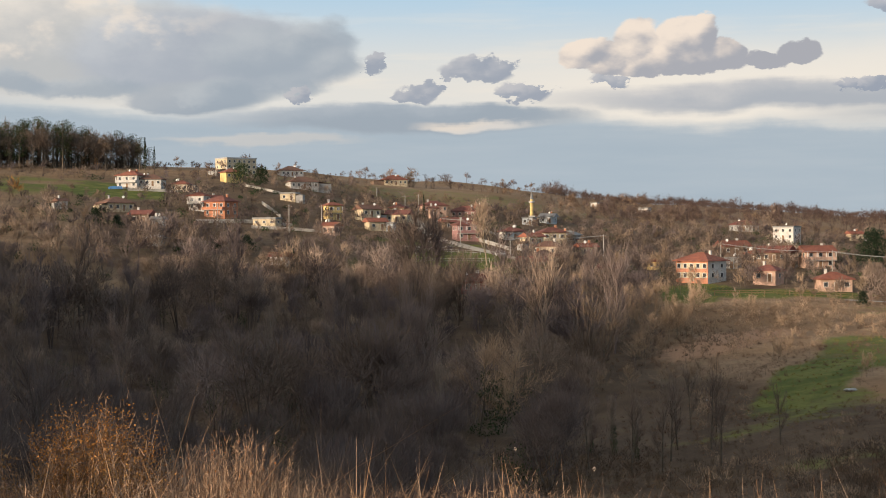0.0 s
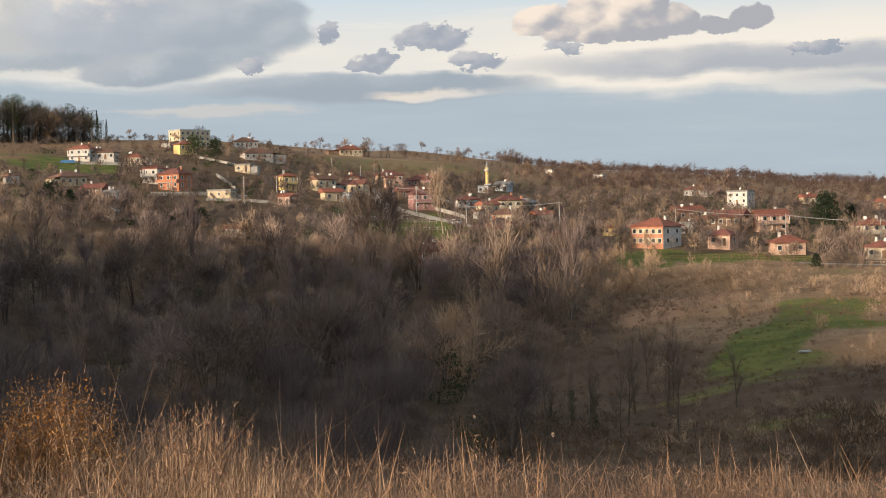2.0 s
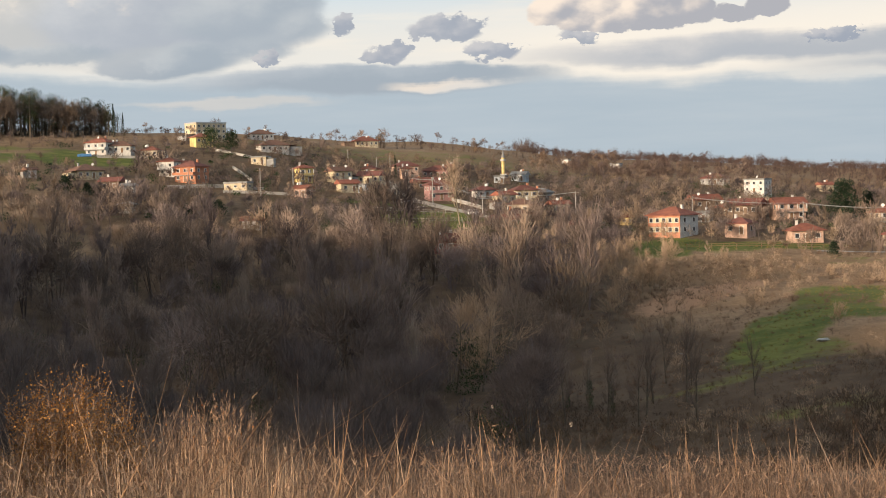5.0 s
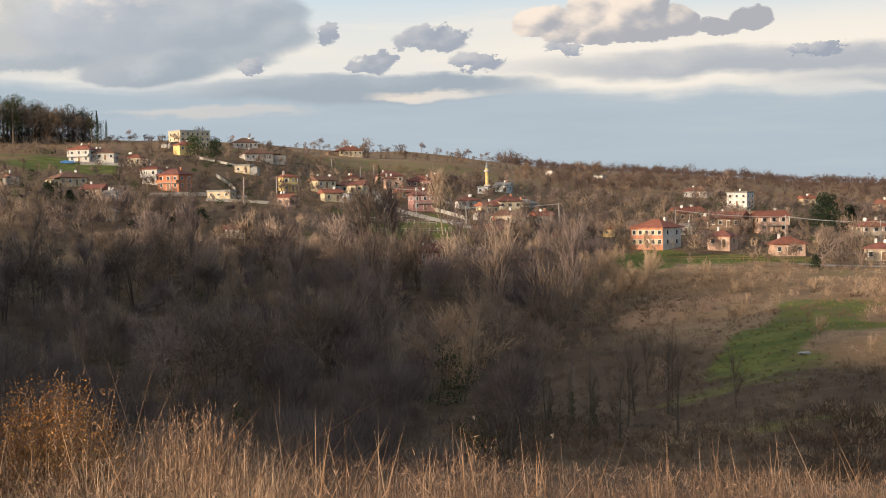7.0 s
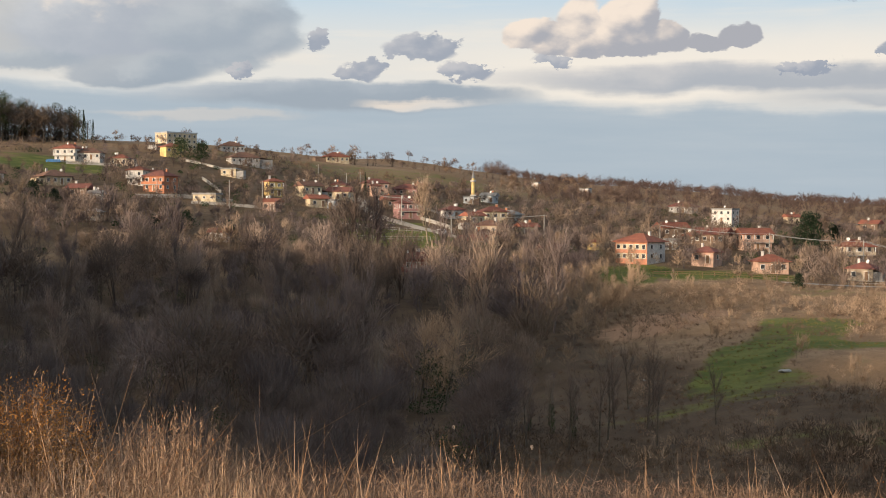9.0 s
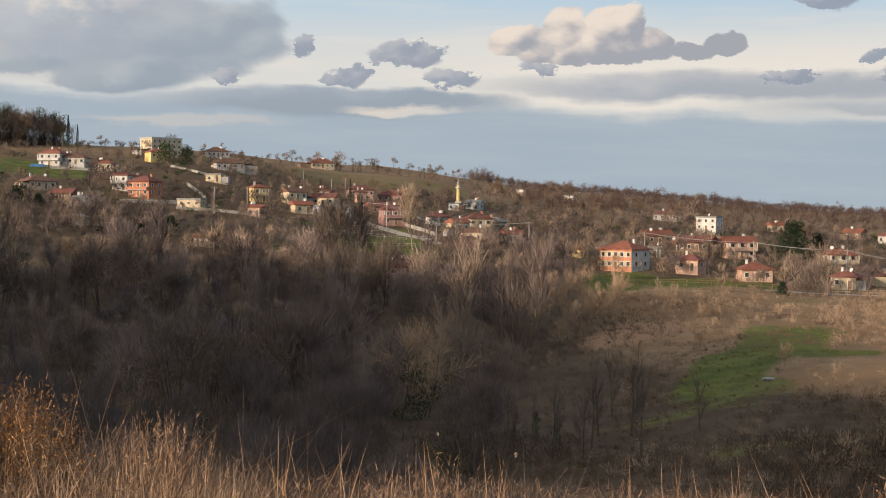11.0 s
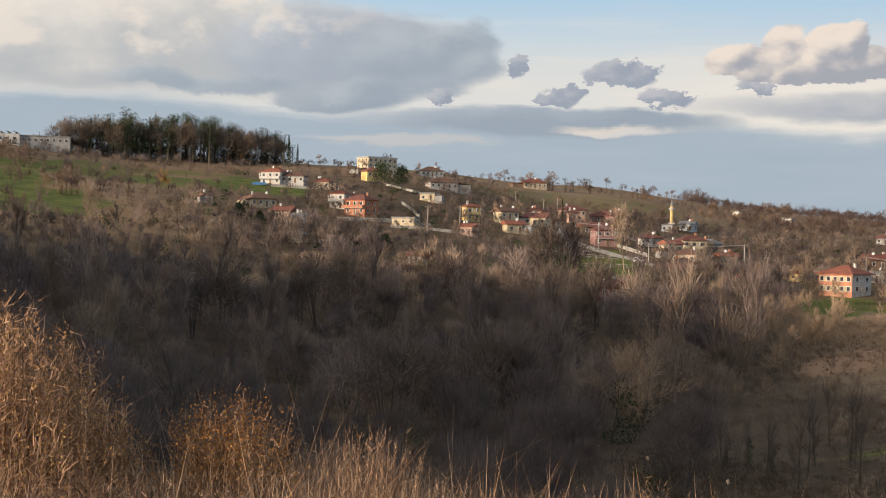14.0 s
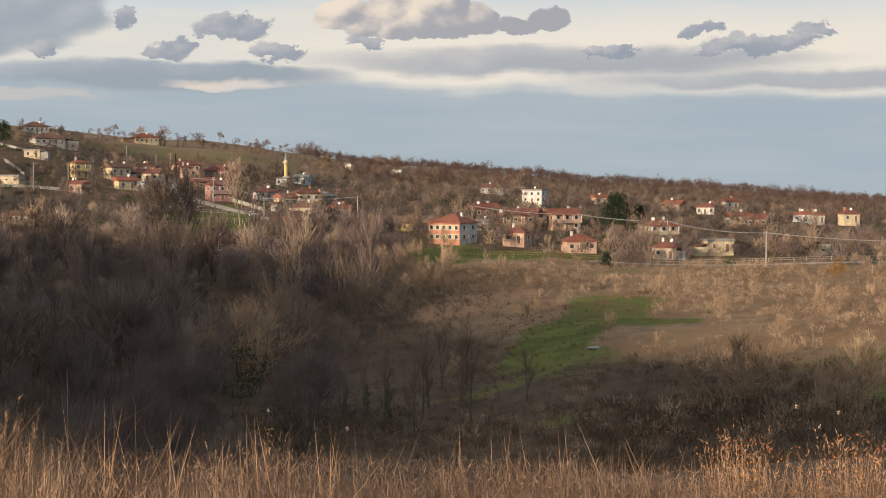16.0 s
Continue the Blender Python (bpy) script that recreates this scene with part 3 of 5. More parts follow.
        part("annex_roof", bent([(edge_hi, ah + 0.75), (edge_lo, ah + 0.004), (edge_lo, ah + 0.12), (edge_hi, ah + 0.87)], -d / 2, -d / 2 + 0.6 + ad), ROOFS[rng.choice(("darkred", "grey", "brown", roof))], annex)
    if rng.random() < 0.45 and storeys >= 1:
        dx, dy = w * rng.uniform(-0.3, 0.3), -d * 0.2
        mast = part("dish_mast", rod(bmesh.new(), (dx, dy, tall), (dx, dy, crest + 0.9), 0.05, 0.05, 5), METAL, home)
        part("satellite_dish", rod(bmesh.new(), (dx, dy - 0.1, crest + 0.9), (dx - 0.1, dy - 0.32, crest + 1.0), 0.15, 0.5, 12), FRAME, mast, "white satellite dish")
    if balcony:
        for f in range(1, floors + (1 if storeys > floors else 0)):
            z = lift + f * 2.5
            deck = part("balcony", box(-w / 2, w / 2, -d / 2 - 1.3, -d / 2 - 0.004, z - 0.18, z), CONCRETE, home)
            e, f0, b0 = w / 2, -d / 2 - 1.3, -d / 2 - 0.01
            part("parapet", bent([(-e, b0), (-e, f0), (e, f0), (e, b0), (e - 0.1, b0), (e - 0.1, f0 + 0.1), (-e + 0.1, f0 + 0.1), (-e + 0.1, b0)], z + 0.004, z + 0.95, "z"), WALLS[wall], deck)
            for k in range(4):
                px = -w / 2 + 0.1 + k * (w - 0.2) / 3
                part("post", box(px - 0.1, px + 0.1, -d / 2 - 1.19, -d / 2 - 1.0, z + 0.954, z + 2.3), FRAME, deck)
    if chimney and kind != "flat":
        cx, cy = w * 0.22 * (1 if rng.random() < 0.5 else -1), d * 0.12
        stack = part("chimney", box(cx - 0.3, cx + 0.3, cy - 0.3, cy + 0.3, tall, crest + 1.5), WALLS["white" if rng.random() < 0.6 else "orange"], home)
        part("chimney_cap", box(cx - 0.4, cx + 0.4, cy - 0.4, cy + 0.4, crest + 1.504, crest + 1.62), CONCRETE, stack)
    return home


PAINT = {"white": "white-plastered", "cream": "cream-plastered", "yellow": "yellow-plastered", "beige": "beige-plastered", "orange": "orange brick", "salmon": "salmon-painted", "peach": "peach-plastered", "pink": "dull pink", "brown": "brown boarded", "grey": "grey rendered", "pale": "pale blue-grey", "darkred": "dark red boarded"}
COVER = {"red": "red tiles", "darkred": "weathered red tiles", "brown": "brown tiles", "grey": "grey sheeting", "silver": "pale sheet metal"}
SHAPE = {"hip": "hipped roof of", "gable": "gabled roof of", "flat": "flat roof of"}
HOUSES = [  # x, y, width, depth, storeys, walls, roof, its shape, turn
    (-130.1, 587.6, 9.5, 7.6, 2, "white", "red", "hip", -30),
    (-121.6, 588.4, 9.6, 7.7, 1.6, "white", "brown", "hip", -15),
    (-109.7, 590.3, 7.3, 5.9, 1, "beige", "red", "hip", -20),
    (-99.6, 677.3, 16.0, 11.2, 3, "cream", "silver", "flat", 30),
    (-95.6, 636.7, 8.3, 6.6, 1.6, "yellow", "red", "hip", 25),
    (-78.7, 499.0, 9.3, 7.4, 2, "orange", "darkred", "hip", -40),
    (-90.0, 519.8, 6.3, 5.1, 2, "white", "red", "hip", -30),
    (-116.8, 502.1, 10.1, 8.1, 1, "cream", "brown", "hip", 25),
    (-134.1, 494.0, 3.4, 2.7, 1, "white", "brown", "gable", 30),
    (-98.6, 460.6, 6.4, 5.1, 1, "brown", "darkred", "gable", -20),
    (-90.9, 448.9, 3.8, 3.0, 1, "white", "grey", "gable", -20),
    (-82.6, 404.8, 4.2, 3.4, 0.8, "grey", "silver", "hip", -20),
    (-44.9, 386.3, 4.6, 3.7, 0.8, "white", "red", "gable", -15),
    (-82.5, 759.9, 12.2, 9.8, 1, "white", "brown", "hip", 15),
    (-63.8, 586.7, 6.6, 5.3, 1, "cream", "grey", "flat", -20),
    (-60.0, 479.7, 8.8, 4.1, 0.8, "cream", "grey", "flat", -30),
    (-41.7, 530.0, 5.5, 4.4, 2, "yellow", "red", "hip", 25),
    (-37.6, 473.0, 5.0, 4.0, 1, "peach", "red", "gable", -30),
    (-29.3, 547.9, 8.0, 6.4, 1.6, "cream", "brown", "gable", 30),
    (-24.3, 506.0, 6.5, 5.2, 1, "cream", "red", "gable", 20),
    (-18.8, 505.4, 3.1, 2.5, 1, "pale", "grey", "flat", -25),
    (-27.2, 778.2, 13.0, 10.4, 1, "cream", "red", "hip", 15),
    (-18.8, 601.2, 6.4, 5.1, 1, "brown", "darkred", "hip", -20),
    (-3.9, 593.1, 4.1, 3.3, 1.6, "peach", "red", "hip", 20),
    (16.2, 638.8, 6.3, 5.1, 1, "peach", "red", "hip", -20),
    (8.4, 495.4, 8.8, 7.0, 2, "pink", "darkred", "hip", 15),
    (37.4, 610.8, 4.9, 3.9, 1, "pale", "grey", "flat", -20),
    (47.0, 626.8, 6.4, 5.1, 1, "pale", "grey", "gable", -20),
    (30.0, 473.5, 6.1, 4.9, 1.6, "cream", "red", "gable", 40),
    (37.9, 491.4, 8.4, 6.7, 2, "cream", "darkred", "hip", 20),
    (44.7, 498.9, 7.3, 5.8, 1.6, "grey", "grey", "hip", -20),
    (30.3, 422.5, 7.7, 6.1, 1, "beige", "brown", "hip", 20),
    (47.6, 466.9, 5.9, 4.7, 1, "cream", "red", "gable", 25),
    (47.6, 399.0, 5.8, 4.6, 0.8, "brown", "darkred", "gable", -15),
    (64.5, 430.9, 2.9, 2.4, 0.8, "yellow", "red", "gable", -25),
    (7.2, 349.1, 8.1, 6.4, 1, "darkred", "darkred", "gable", 25),
    (70.0, 381.3, 10.5, 8.4, 2.1, "salmon", "red", "hip", -36),
    (87.7, 424.6, 4.0, 3.2, 1, "grey", "grey", "flat", -20),
    (101.7, 459.5, 5.3, 4.2, 1, "brown", "red", "hip", -25),
    (85.7, 370.3, 6.4, 5.2, 1.3, "peach", "darkred", "hip", -25),
    (140.4, 573.6, 8.9, 7.1, 2.6, "white", "grey", "flat", -25),
    (112.5, 423.4, 8.9, 7.1, 1.8, "peach", "red", "gable", 20),
    (99.4, 358.1, 8.0, 6.4, 1, "peach", "red", "hip", 15),
    (185.4, 632.8, 6.1, 4.8, 1, "cream", "red", "gable", 30),
    (108.2, 453.8, 7.5, 6.0, 1, "brown", "darkred", "hip", -25),
    (112.2, 781.2, 5.6, 4.5, 1, "white", "grey", "flat", -25),
    (85.6, 792.4, 3.9, 3.1, 1, "white", "grey", "flat", -25),
    (132.2, 390.1, 8.6, 6.9, 1.8, "beige", "red", "hip", 25),
    (119.6, 345.5, 6.6, 5.3, 1, "beige", "darkred", "hip", -20),
    (134.8, 350.2, 6.9, 5.5, 1.3, "cream", "grey", "flat", 20),
    (197.4, 562.2, 7.1, 5.7, 1, "brown", "red", "gable", -20),
    (202.0, 535.6, 7.4, 5.9, 1, "white", "darkred", "hip", -20),
    (219.0, 555.9, 6.2, 4.9, 1.6, "white", "red", "gable", 35),
    (193.7, 482.6, 6.2, 5.0, 1, "cream", "darkred", "gable", 30),
    (197.1, 471.3, 7.2, 5.8, 1, "brown", "darkred", "gable", -20),
    (227.8, 503.3, 6.0, 4.8, 1, "pale", "red", "hip", -20),
    (228.0, 491.8, 5.1, 4.0, 1.3, "white", "red", "hip", 25),
    (241.3, 492.6, 6.4, 5.1, 1.6, "cream", "red", "hip", 25),
    (169.0, 355.9, 5.0, 4.0, 0.8, "grey", "grey", "flat", -15),
    (-64.7, 645.8, 13.0, 9.8, 1, "white", "brown", "hip", 15),
    (-17.1, 552.7, 8.9, 6.7, 1, "cream", "darkred", "gable", -20),
    (-4.1, 611.0, 10.3, 7.7, 1.6, "peach", "darkred", "hip", 18),
    (10.0, 618.9, 11.4, 8.6, 1, "pink", "darkred", "hip", -15),
    (3.8, 536.0, 8.6, 6.5, 1, "brown", "darkred", "gable", 20),
    (34.6, 460.7, 8.5, 6.4, 1, "beige", "brown", "hip", -25),
    (26.0, 411.5, 7.4, 5.0, 0.8, "grey", "darkred", "gable", 15),
    (100.7, 426.3, 9.9, 7.4, 1.6, "brown", "darkred", "gable", -22),
    (98.4, 478.0, 9.4, 7.1, 1.6, "brown", "red", "gable", 24),
    (138.5, 646.3, 11.2, 8.4, 1, "grey", "darkred", "hip", -18),
    (-88.6, 532.7, 9.5, 7.2, 1, "beige", "darkred", "gable", 20),
    (25.2, 513.4, 7.4, 5.6, 1, "white", "darkred", "hip", 25),
]
for x, y, w, d, storeys, wall, roof, kind, turn in HOUSES:
    size = "low" if storeys < 1.2 else "two-storey" if storeys < 2.3 else "three-storey"
    house(x, y, w, d, storeys, wall, roof, kind, turn, f"{size} {PAINT[wall]} house with {SHAPE[kind]} {COVER[roof]}", storeys >= 1, 1.7 < storeys < 2.05, "shed" if storeys < 0.9 else "house", bands=wall == "salmon")



def hill_building(x, y, turn):
    """A long grey building in three stepped blocks: a taller end under an overhanging roof, a middle with tilted roof panels, a low wing."""
    ob = thing("long_building", "long pale grey building with an overhanging dark red roof", "building", x, y, ground_at(x, y), turn)
    foot = -5.0
    tower = part("tower_block", box(-23, -4, -6, 6, foot, 6.2), WALLS["grey"], ob)
    part("parapet", bent([(-23.3, -6.3), (-3.7, -6.3), (-3.7, 6.3), (-23.3, 6.3)], 6.204, 6.6, "z"), FRAME, tower)
    part("top_floor", box(-20.5, -6, -4.5, 4.5, 6.604, 9.2), WALLS["cream"], tower, "cream-plastered recessed top floor")
    roof = part("roof", bent([(-22.5, 9.6), (-4.0, 9.204), (-4.0, 9.6), (-22.3, 10.1)], -6.5, 6.5), ROOFS["darkred"], ob, "overhanging dark red sheet roof")
    part("fascia", box(-22.5, -4.0, -6.62, -6.504, 9.25, 9.55), FRAME, roof)
    for k in range(5):
        window(ob, -21 + k * 3.9, -6.004, 2.6, 1.6, 1.4, 0)
        window(ob, -19.4 + k * 2.9, -4.504, 7.2, 1.4, 1.3, 0)
    middle = part("middle_block", box(-3.996, 10, -6.5, 6, foot, 3.2), WALLS["white"], ob, "white middle block")
    for k in range(4):
        part("roof_panel", bent([(-3.2 + k * 3.3, 4.9), (-0.5 + k * 3.3, 3.9), (-0.5 + k * 3.3, 3.75), (-3.2 + k * 3.3, 4.75)], -5.5, 4.0), GLASS, middle, "tilted dark roof panel")
        part("panel_rack", box(-2.2 + k * 3.3, -1.8 + k * 3.3, -5.0, 3.5, 3.204, 4.2), METAL, middle)
        window(ob, -2.2 + k * 3.3, -6.504, 0.4, 1.7, 1.4, 0)
    wing = part("wing", box(10.004, 33, -5, 6, foot, 2.6), WALLS["grey"], ob)
    part("wing_roof", bent([(9.9, -5.4), (33.4, -5.4), (33.4, 6.4), (9.9, 6.4)], 2.604, 3.0, "z"), ROOFS["grey"], wing)
    for k in range(8):
        window(ob, 11.6 + k * 2.8, -5.004, 0.2, 1.5, 1.3, 0)
    yard = part("yard_wall", box(-40, -23.4, -7, -6.6, foot, 1.6), CONCRETE, ob, "grey concrete yard wall")
    part("coping", box(-40.1, -23.3, -7.1, -6.5, 1.604, 1.75), FRAME, yard)


hill_building(-276, 643, 18)

# ---- trees ----


def tube(p, q, r0, r1, n=5):
    p, q = np.array(p, float), np.array(q, float)
    axis = (q - p) / np.linalg.norm(q - p)
    side = np.cross(axis, (0.3, 0.8, 0.1))
    side /= np.linalg.norm(side)
    other = np.cross(axis, side)
    k = np.arange(n) * 2 * np.pi / n
    ring = np.cos(k)[:, None] * side + np.sin(k)[:, None] * other
    v = np.concatenate([p + ring * r0, q + ring * r1])
    i = np.arange(n)
    j = (i + 1) % n
    return v, np.concatenate([np.stack([i, j, j + n], 1), np.stack([i, j + n, i + n], 1)])


def join(pieces):
    vs, fs, base = [], [], 0
    for v, f in pieces:
        vs.append(v)
        fs.append(f + base)
        base += len(v)
    return np.concatenate(vs), np.concatenate(fs)


def twigs(starts, ways, lengths, widths, rng, out=None):
    """Slender tapering twigs, one long triangle each; out: the way that each one's flat side turns, roughly."""
    about = rng.normal(size=ways.shape)
    side = np.cross(ways, about if out is None else out + about * 0.45)
    side /= np.linalg.norm(side, axis=1, keepdims=True) + 1e-9
    v = np.stack([starts - side * widths[:, None] / 2, starts + side * widths[:, None] / 2, starts + ways * lengths[:, None]], 1).reshape(-1, 3)
    return v, np.arange(len(v)).reshape(-1, 3)


def unit(v):
    return v / (np.linalg.norm(v, axis=-1, keepdims=True) + 1e-9)


def bare_tree(rng, h, spread, limbs, first, second, thick, stems=1, up=0.55):
    """A leafless broadleaf tree: trunk and limbs, and a crown of branching twigs."""
    wood, lines = [], []
    for s in range(stems):
        foot = np.array([rng.normal() * 0.12 * h * (stems > 1), rng.normal() * 0.12 * h * (stems > 1), -0.4])
        top = foot + np.array([rng.normal() * 0.06 * h, rng.normal() * 0.06 * h, h * rng.uniform(0.72, 0.88)])
        mid = (foot + top) / 2 + np.array([rng.normal(), rng.normal(), 0]) * 0.02 * h
        r = 0.014 * h / math.sqrt(stems)
        wood += [tube(foot, mid, r, r * 0.65), tube(mid, top, r * 0.65, r * 0.15)]
        lines.append((mid, top))
        for k in range(limbs // stems):
            t = rng.uniform(0.22, 0.95)
            start = foot + (mid - foot) * min(1, 2 * t) + (top - mid) * max(0, 2 * t - 1)
            phi = rng.uniform(0, 2 * math.pi)
            reach = spread * (0.35 + 0.65 * math.sin(math.pi * min(1, t * 0.95 + 0.1))) * rng.uniform(0.6, 1.0)
            end = start + np.array([math.cos(phi) * reach, math.sin(phi) * reach, h * rng.uniform(0.10, 0.30) * (0.5 + up)])
            end[2] = min(end[2], h * 0.97)
            wood.append(tube(start, end, r * 0.30, r * 0.06, 3))
            lines.append((start, end))
    a, b = np.array([l[0] for l in lines]), np.array([l[1] for l in lines])
    pick = rng.integers(0, len(lines), first)
    s = rng.uniform(0.2, 1.0, first)
    start = a[pick] + (b - a)[pick] * s[:, None]
    way = unit(unit((b - a)[pick]) * 0.7 + rng.normal(size=(first, 3)) * 0.42 + np.array([0, 0, up]))
    length = h * rng.uniform(0.10, 0.24, first)
    heart = np.array([0, 0, h * 0.5])
    crown = [twigs(start, way, length, np.full(first, thick * 1.5), rng, unit(start + way * length[:, None] - heart))]
    pick = rng.integers(0, first, second)
    s = rng.uniform(0.15, 0.95, second)
    start2 = start[pick] + way[pick] * (length[pick] * s)[:, None]
    way2 = unit(way[pick] * 0.7 + rng.normal(size=(second, 3)) * 0.5 + np.array([0, 0, up * 0.6]))
    crown.append(twigs(start2, way2, h * rng.uniform(0.05, 0.14, second), np.full(second, thick), rng, unit(start2 - heart)))
    return join(wood), join(crown)


def leaf_cloud(rng, centres, radii, count, size):
    """Small leaves scattered through a few soft-edged clumps."""
    pick = rng.integers(0, len(centres), count)
    way = unit(rng.normal(size=(count, 3)))
    at = np.array(centres)[pick] + way * (np.array(radii)[pick] * (rng.uniform(0.25, 1.0, count)[:, None] ** 0.45))
    a = unit(rng.normal(size=(count, 3)))
    b = unit(np.cross(a, rng.normal(size=(count, 3))))
    k = size * rng.uniform(0.6, 1.3, (count, 1))
    v = np.stack([at - a * k, at + b * k * 0.6, at + a * k, at - b * k * 0.6], 1).reshape(-1, 3)
    i = np.arange(count) * 4
    return v, np.concatenate([np.stack([i, i + 1, i + 2], 1), np.stack([i, i + 2, i + 3], 1)])


def cypress(rng, h, r, count=900):
    z = np.linspace(0.08, 0.97, 9)
    radii = [(r * (1 - t) ** 0.6 * (0.8 + 0.4 * rng.random()), r * (1 - t) ** 0.6, h * 0.09) for t in z]
    return tube((0, 0, -0.3), (0, 0, h * 0.8), r * 0.2, r * 0.05), leaf_cloud(rng, [(rng.normal() * 0.06 * r, rng.normal() * 0.06 * r, t * h) for t in z], radii, count, 0.25)


def pine(rng, h, r, count=1400, clumps=14, base=0.3):
    centres, radii, wood = [], [], [tube((0, 0, -0.3), (0, 0, h * 0.9), h * 0.025, h * 0.006)]
    for k in range(clumps):
        t = base + (1 - base) * k / clumps
        phi = k * 2.4
        out = r * (1 - 0.65 * (t - base) / (1 - base)) * rng.uniform(0.3, 0.8)
        c = np.array([out * math.cos(phi), out * math.sin(phi), h * t])
        centres.append(c)
        s = r * rng.uniform(0.35, 0.55)
        radii.append((s, s, s * 0.6))
        wood.append(tube((0, 0, h * (t - 0.06)), c, h * 0.008, h * 0.003, 3))
    return join(wood), leaf_cloud(rng, centres, radii, count, 0.24)


RNG = np.random.default_rng(7)


def meshes(pair, wood_tint, crown_tint, crown_mat, name):
    (v, f), (cv, cf) = pair
    return (mesh_of("trunk", v, f, BARK, np.tile(wood_tint, (len(v), 1))), mesh_of("crown", cv, cf, crown_mat, np.tile(crown_tint, (len(cv), 1))))


def plant(pair, x, y, label, category="tree", scale=1.0, turn=0.0, group="", name="tree", crown_label=""):
    ob = thing(name, label, category, x, y, None, turn, group)
    ob.scale = (scale, scale, scale)
    part("trunk", pair[0], None, ob)
    part("crown", pair[1], None, ob, crown_label)
    return ob


def dome_tree(rng, h, r, count, thick, low=0.12, clumps=11, brush=0.45):
    """A leafless crown of many fine twigs, grown in uneven clumps on a few stems; brush: how far the twigs stand upright."""
    wood = []
    heart, half = np.array([0, 0, h * (0.44 + low * 0.5)]), np.array([r, r, h * (0.5 - low * 0.5)])
    lean = unit(rng.normal(size=(clumps, 3)) + np.array([0, 0, 0.25]))
    size = r * rng.uniform(0.42, 0.66, clumps)
    mid = heart + lean * half * rng.uniform(0.25, 0.62, (clumps, 1))
    mid[:, 2] = np.clip(mid[:, 2], size * 0.5, h - size * 0.7)
    for k in range(min(5, clumps)):
        foot = np.array([mid[k, 0] * 0.15, mid[k, 1] * 0.15, -0.4])
        wood.append(tube(foot, mid[k], 0.009 * h, 0.003 * h, 3))
    pick = rng.integers(0, clumps, count)
    way = unit(rng.normal(size=(count, 3)) + lean[pick] * 0.5 + np.array([0, 0, 0.2]))
    start = mid[pick] + way * (size[pick] * rng.uniform(0.1, 0.8, count))[:, None]
    aim = unit(way * 0.55 + rng.normal(size=(count, 3)) * 0.28 + np.array([0, 0, brush]))
    out = unit(way * 0.6 + unit(start - heart) * 0.7 + np.array([0, 0, 0.1]))
    return join(wood), twigs(start, aim, size[pick] * rng.uniform(0.25, 0.60, count), thick * rng.uniform(0.7, 1.3, count), rng, out)


SHAPES = ((9.5, 3.2, 18, 1, 0.5), (8.0, 3.4, 18, 3, 0.45), (11.0, 2.8, 18, 1, 0.75), (12.0, 2.0, 16, 1, 0.9))
BARES = [bare_tree(RNG, h, s, n, 520, 2000, 0.026, st, up) for h, s, n, st, up in SHAPES[:2]] + [dome_tree(RNG, h, r, 2700, 0.039, low, 10, brush) for h, r, low, brush in ((8.5, 4.2, 0.05, 0.9), (7.0, 4.4, 0.0, 1.1), (9.5, 4.0, 0.1, 0.6), (7.5, 3.6, 0.0, 1.3))]
MIDDLES = [bare_tree(RNG, h, s, n // 2, 220, 900, 0.055, st, up) for h, s, n, st, up in (SHAPES[0], SHAPES[3])] + [dome_tree(RNG, h, r, 1080, 0.070, low, 9, brush) for h, r, low, brush in ((8.5, 4.4, 0.05, 0.6), (7.0, 4.2, 0.0, 0.9), (10.0, 4.2, 0.1, 0.6), (11.0, 5.0, 0.1, 0.5), (9.0, 3.4, 0.0, 1.1))]
LIGHTS = [bare_tree(RNG, h, s, 9, 90, 330, 0.10, st, up) for h, s, st, up in ((8.0, 3.4, 1, 0.5), (9.5, 2.6, 1, 0.9))] + [dome_tree(RNG, h, r, 430, 0.12, low, 8, 0.75) for h, r, low in ((7.0, 4.0, 0.1), (5.2, 3.8, 0.0), (8.0, 3.8, 0.1), (4.2, 3.4, 0.0), (6.0, 3.2, 0.0))]
FARS = [dome_tree(RNG, h, r, 155, 0.21, low, 7, 0.75) for h, r, low in ((7.0, 4.0, 0.05), (5.2, 3.8, 0.0), (8.0, 3.6, 0.1), (4.2, 3.4, 0.0), (9.5, 3.0, 0.05))]
TINY = [(tube((0, 0, -0.5), (0, 0, h * 0.7), 0.12, 0.05, 3), dome_tree(RNG, h, r, 74, 0.30, 0.0, 6, 0.8)[1]) for h, r in ((8.0, 5.0), (7.0, 5.4), (9.0, 4.6), (6.0, 5.0))]


def canopy(x, y):
    """How well the trees have grown at a place: taller groves with low gaps between them."""
    return 0.80 + 0.36 * np.sin(x * 0.115 + 0.7 * np.sin(y * 0.05)) * np.sin(y * 0.085 + 1.1) + 0.28 * np.sin(x * 0.041 + 2.0) * np.sin(y * 0.043 + 0.3 * np.sin(x * 0.06))


def scatter(kinds, places, tints, low, high, name, label, category):
    """Many trees of a few kinds, joined: the far woods that nobody counts."""
    vs, fs, cs, base = [], [], [], 0
    z = land(places[:, 0], places[:, 1])
    for (x, y), h, tint in zip(places, z, tints):
        wood, crown = kinds[RNG.integers(len(kinds))]
        a, k = RNG.uniform(0, 6.283), RNG.uniform(low, high) * (canopy(x, y) if high > 0.7 else 1.0)
        for (v, f), c in ((wood, tint * 0.8), (crown, tint)):
            w = np.empty_like(v)
            w[:, 0] = (v[:, 0] * math.cos(a) - v[:, 1] * math.sin(a)) * k + x
            w[:, 1] = (v[:, 0] * math.sin(a) + v[:, 1] * math.cos(a)) * k + y
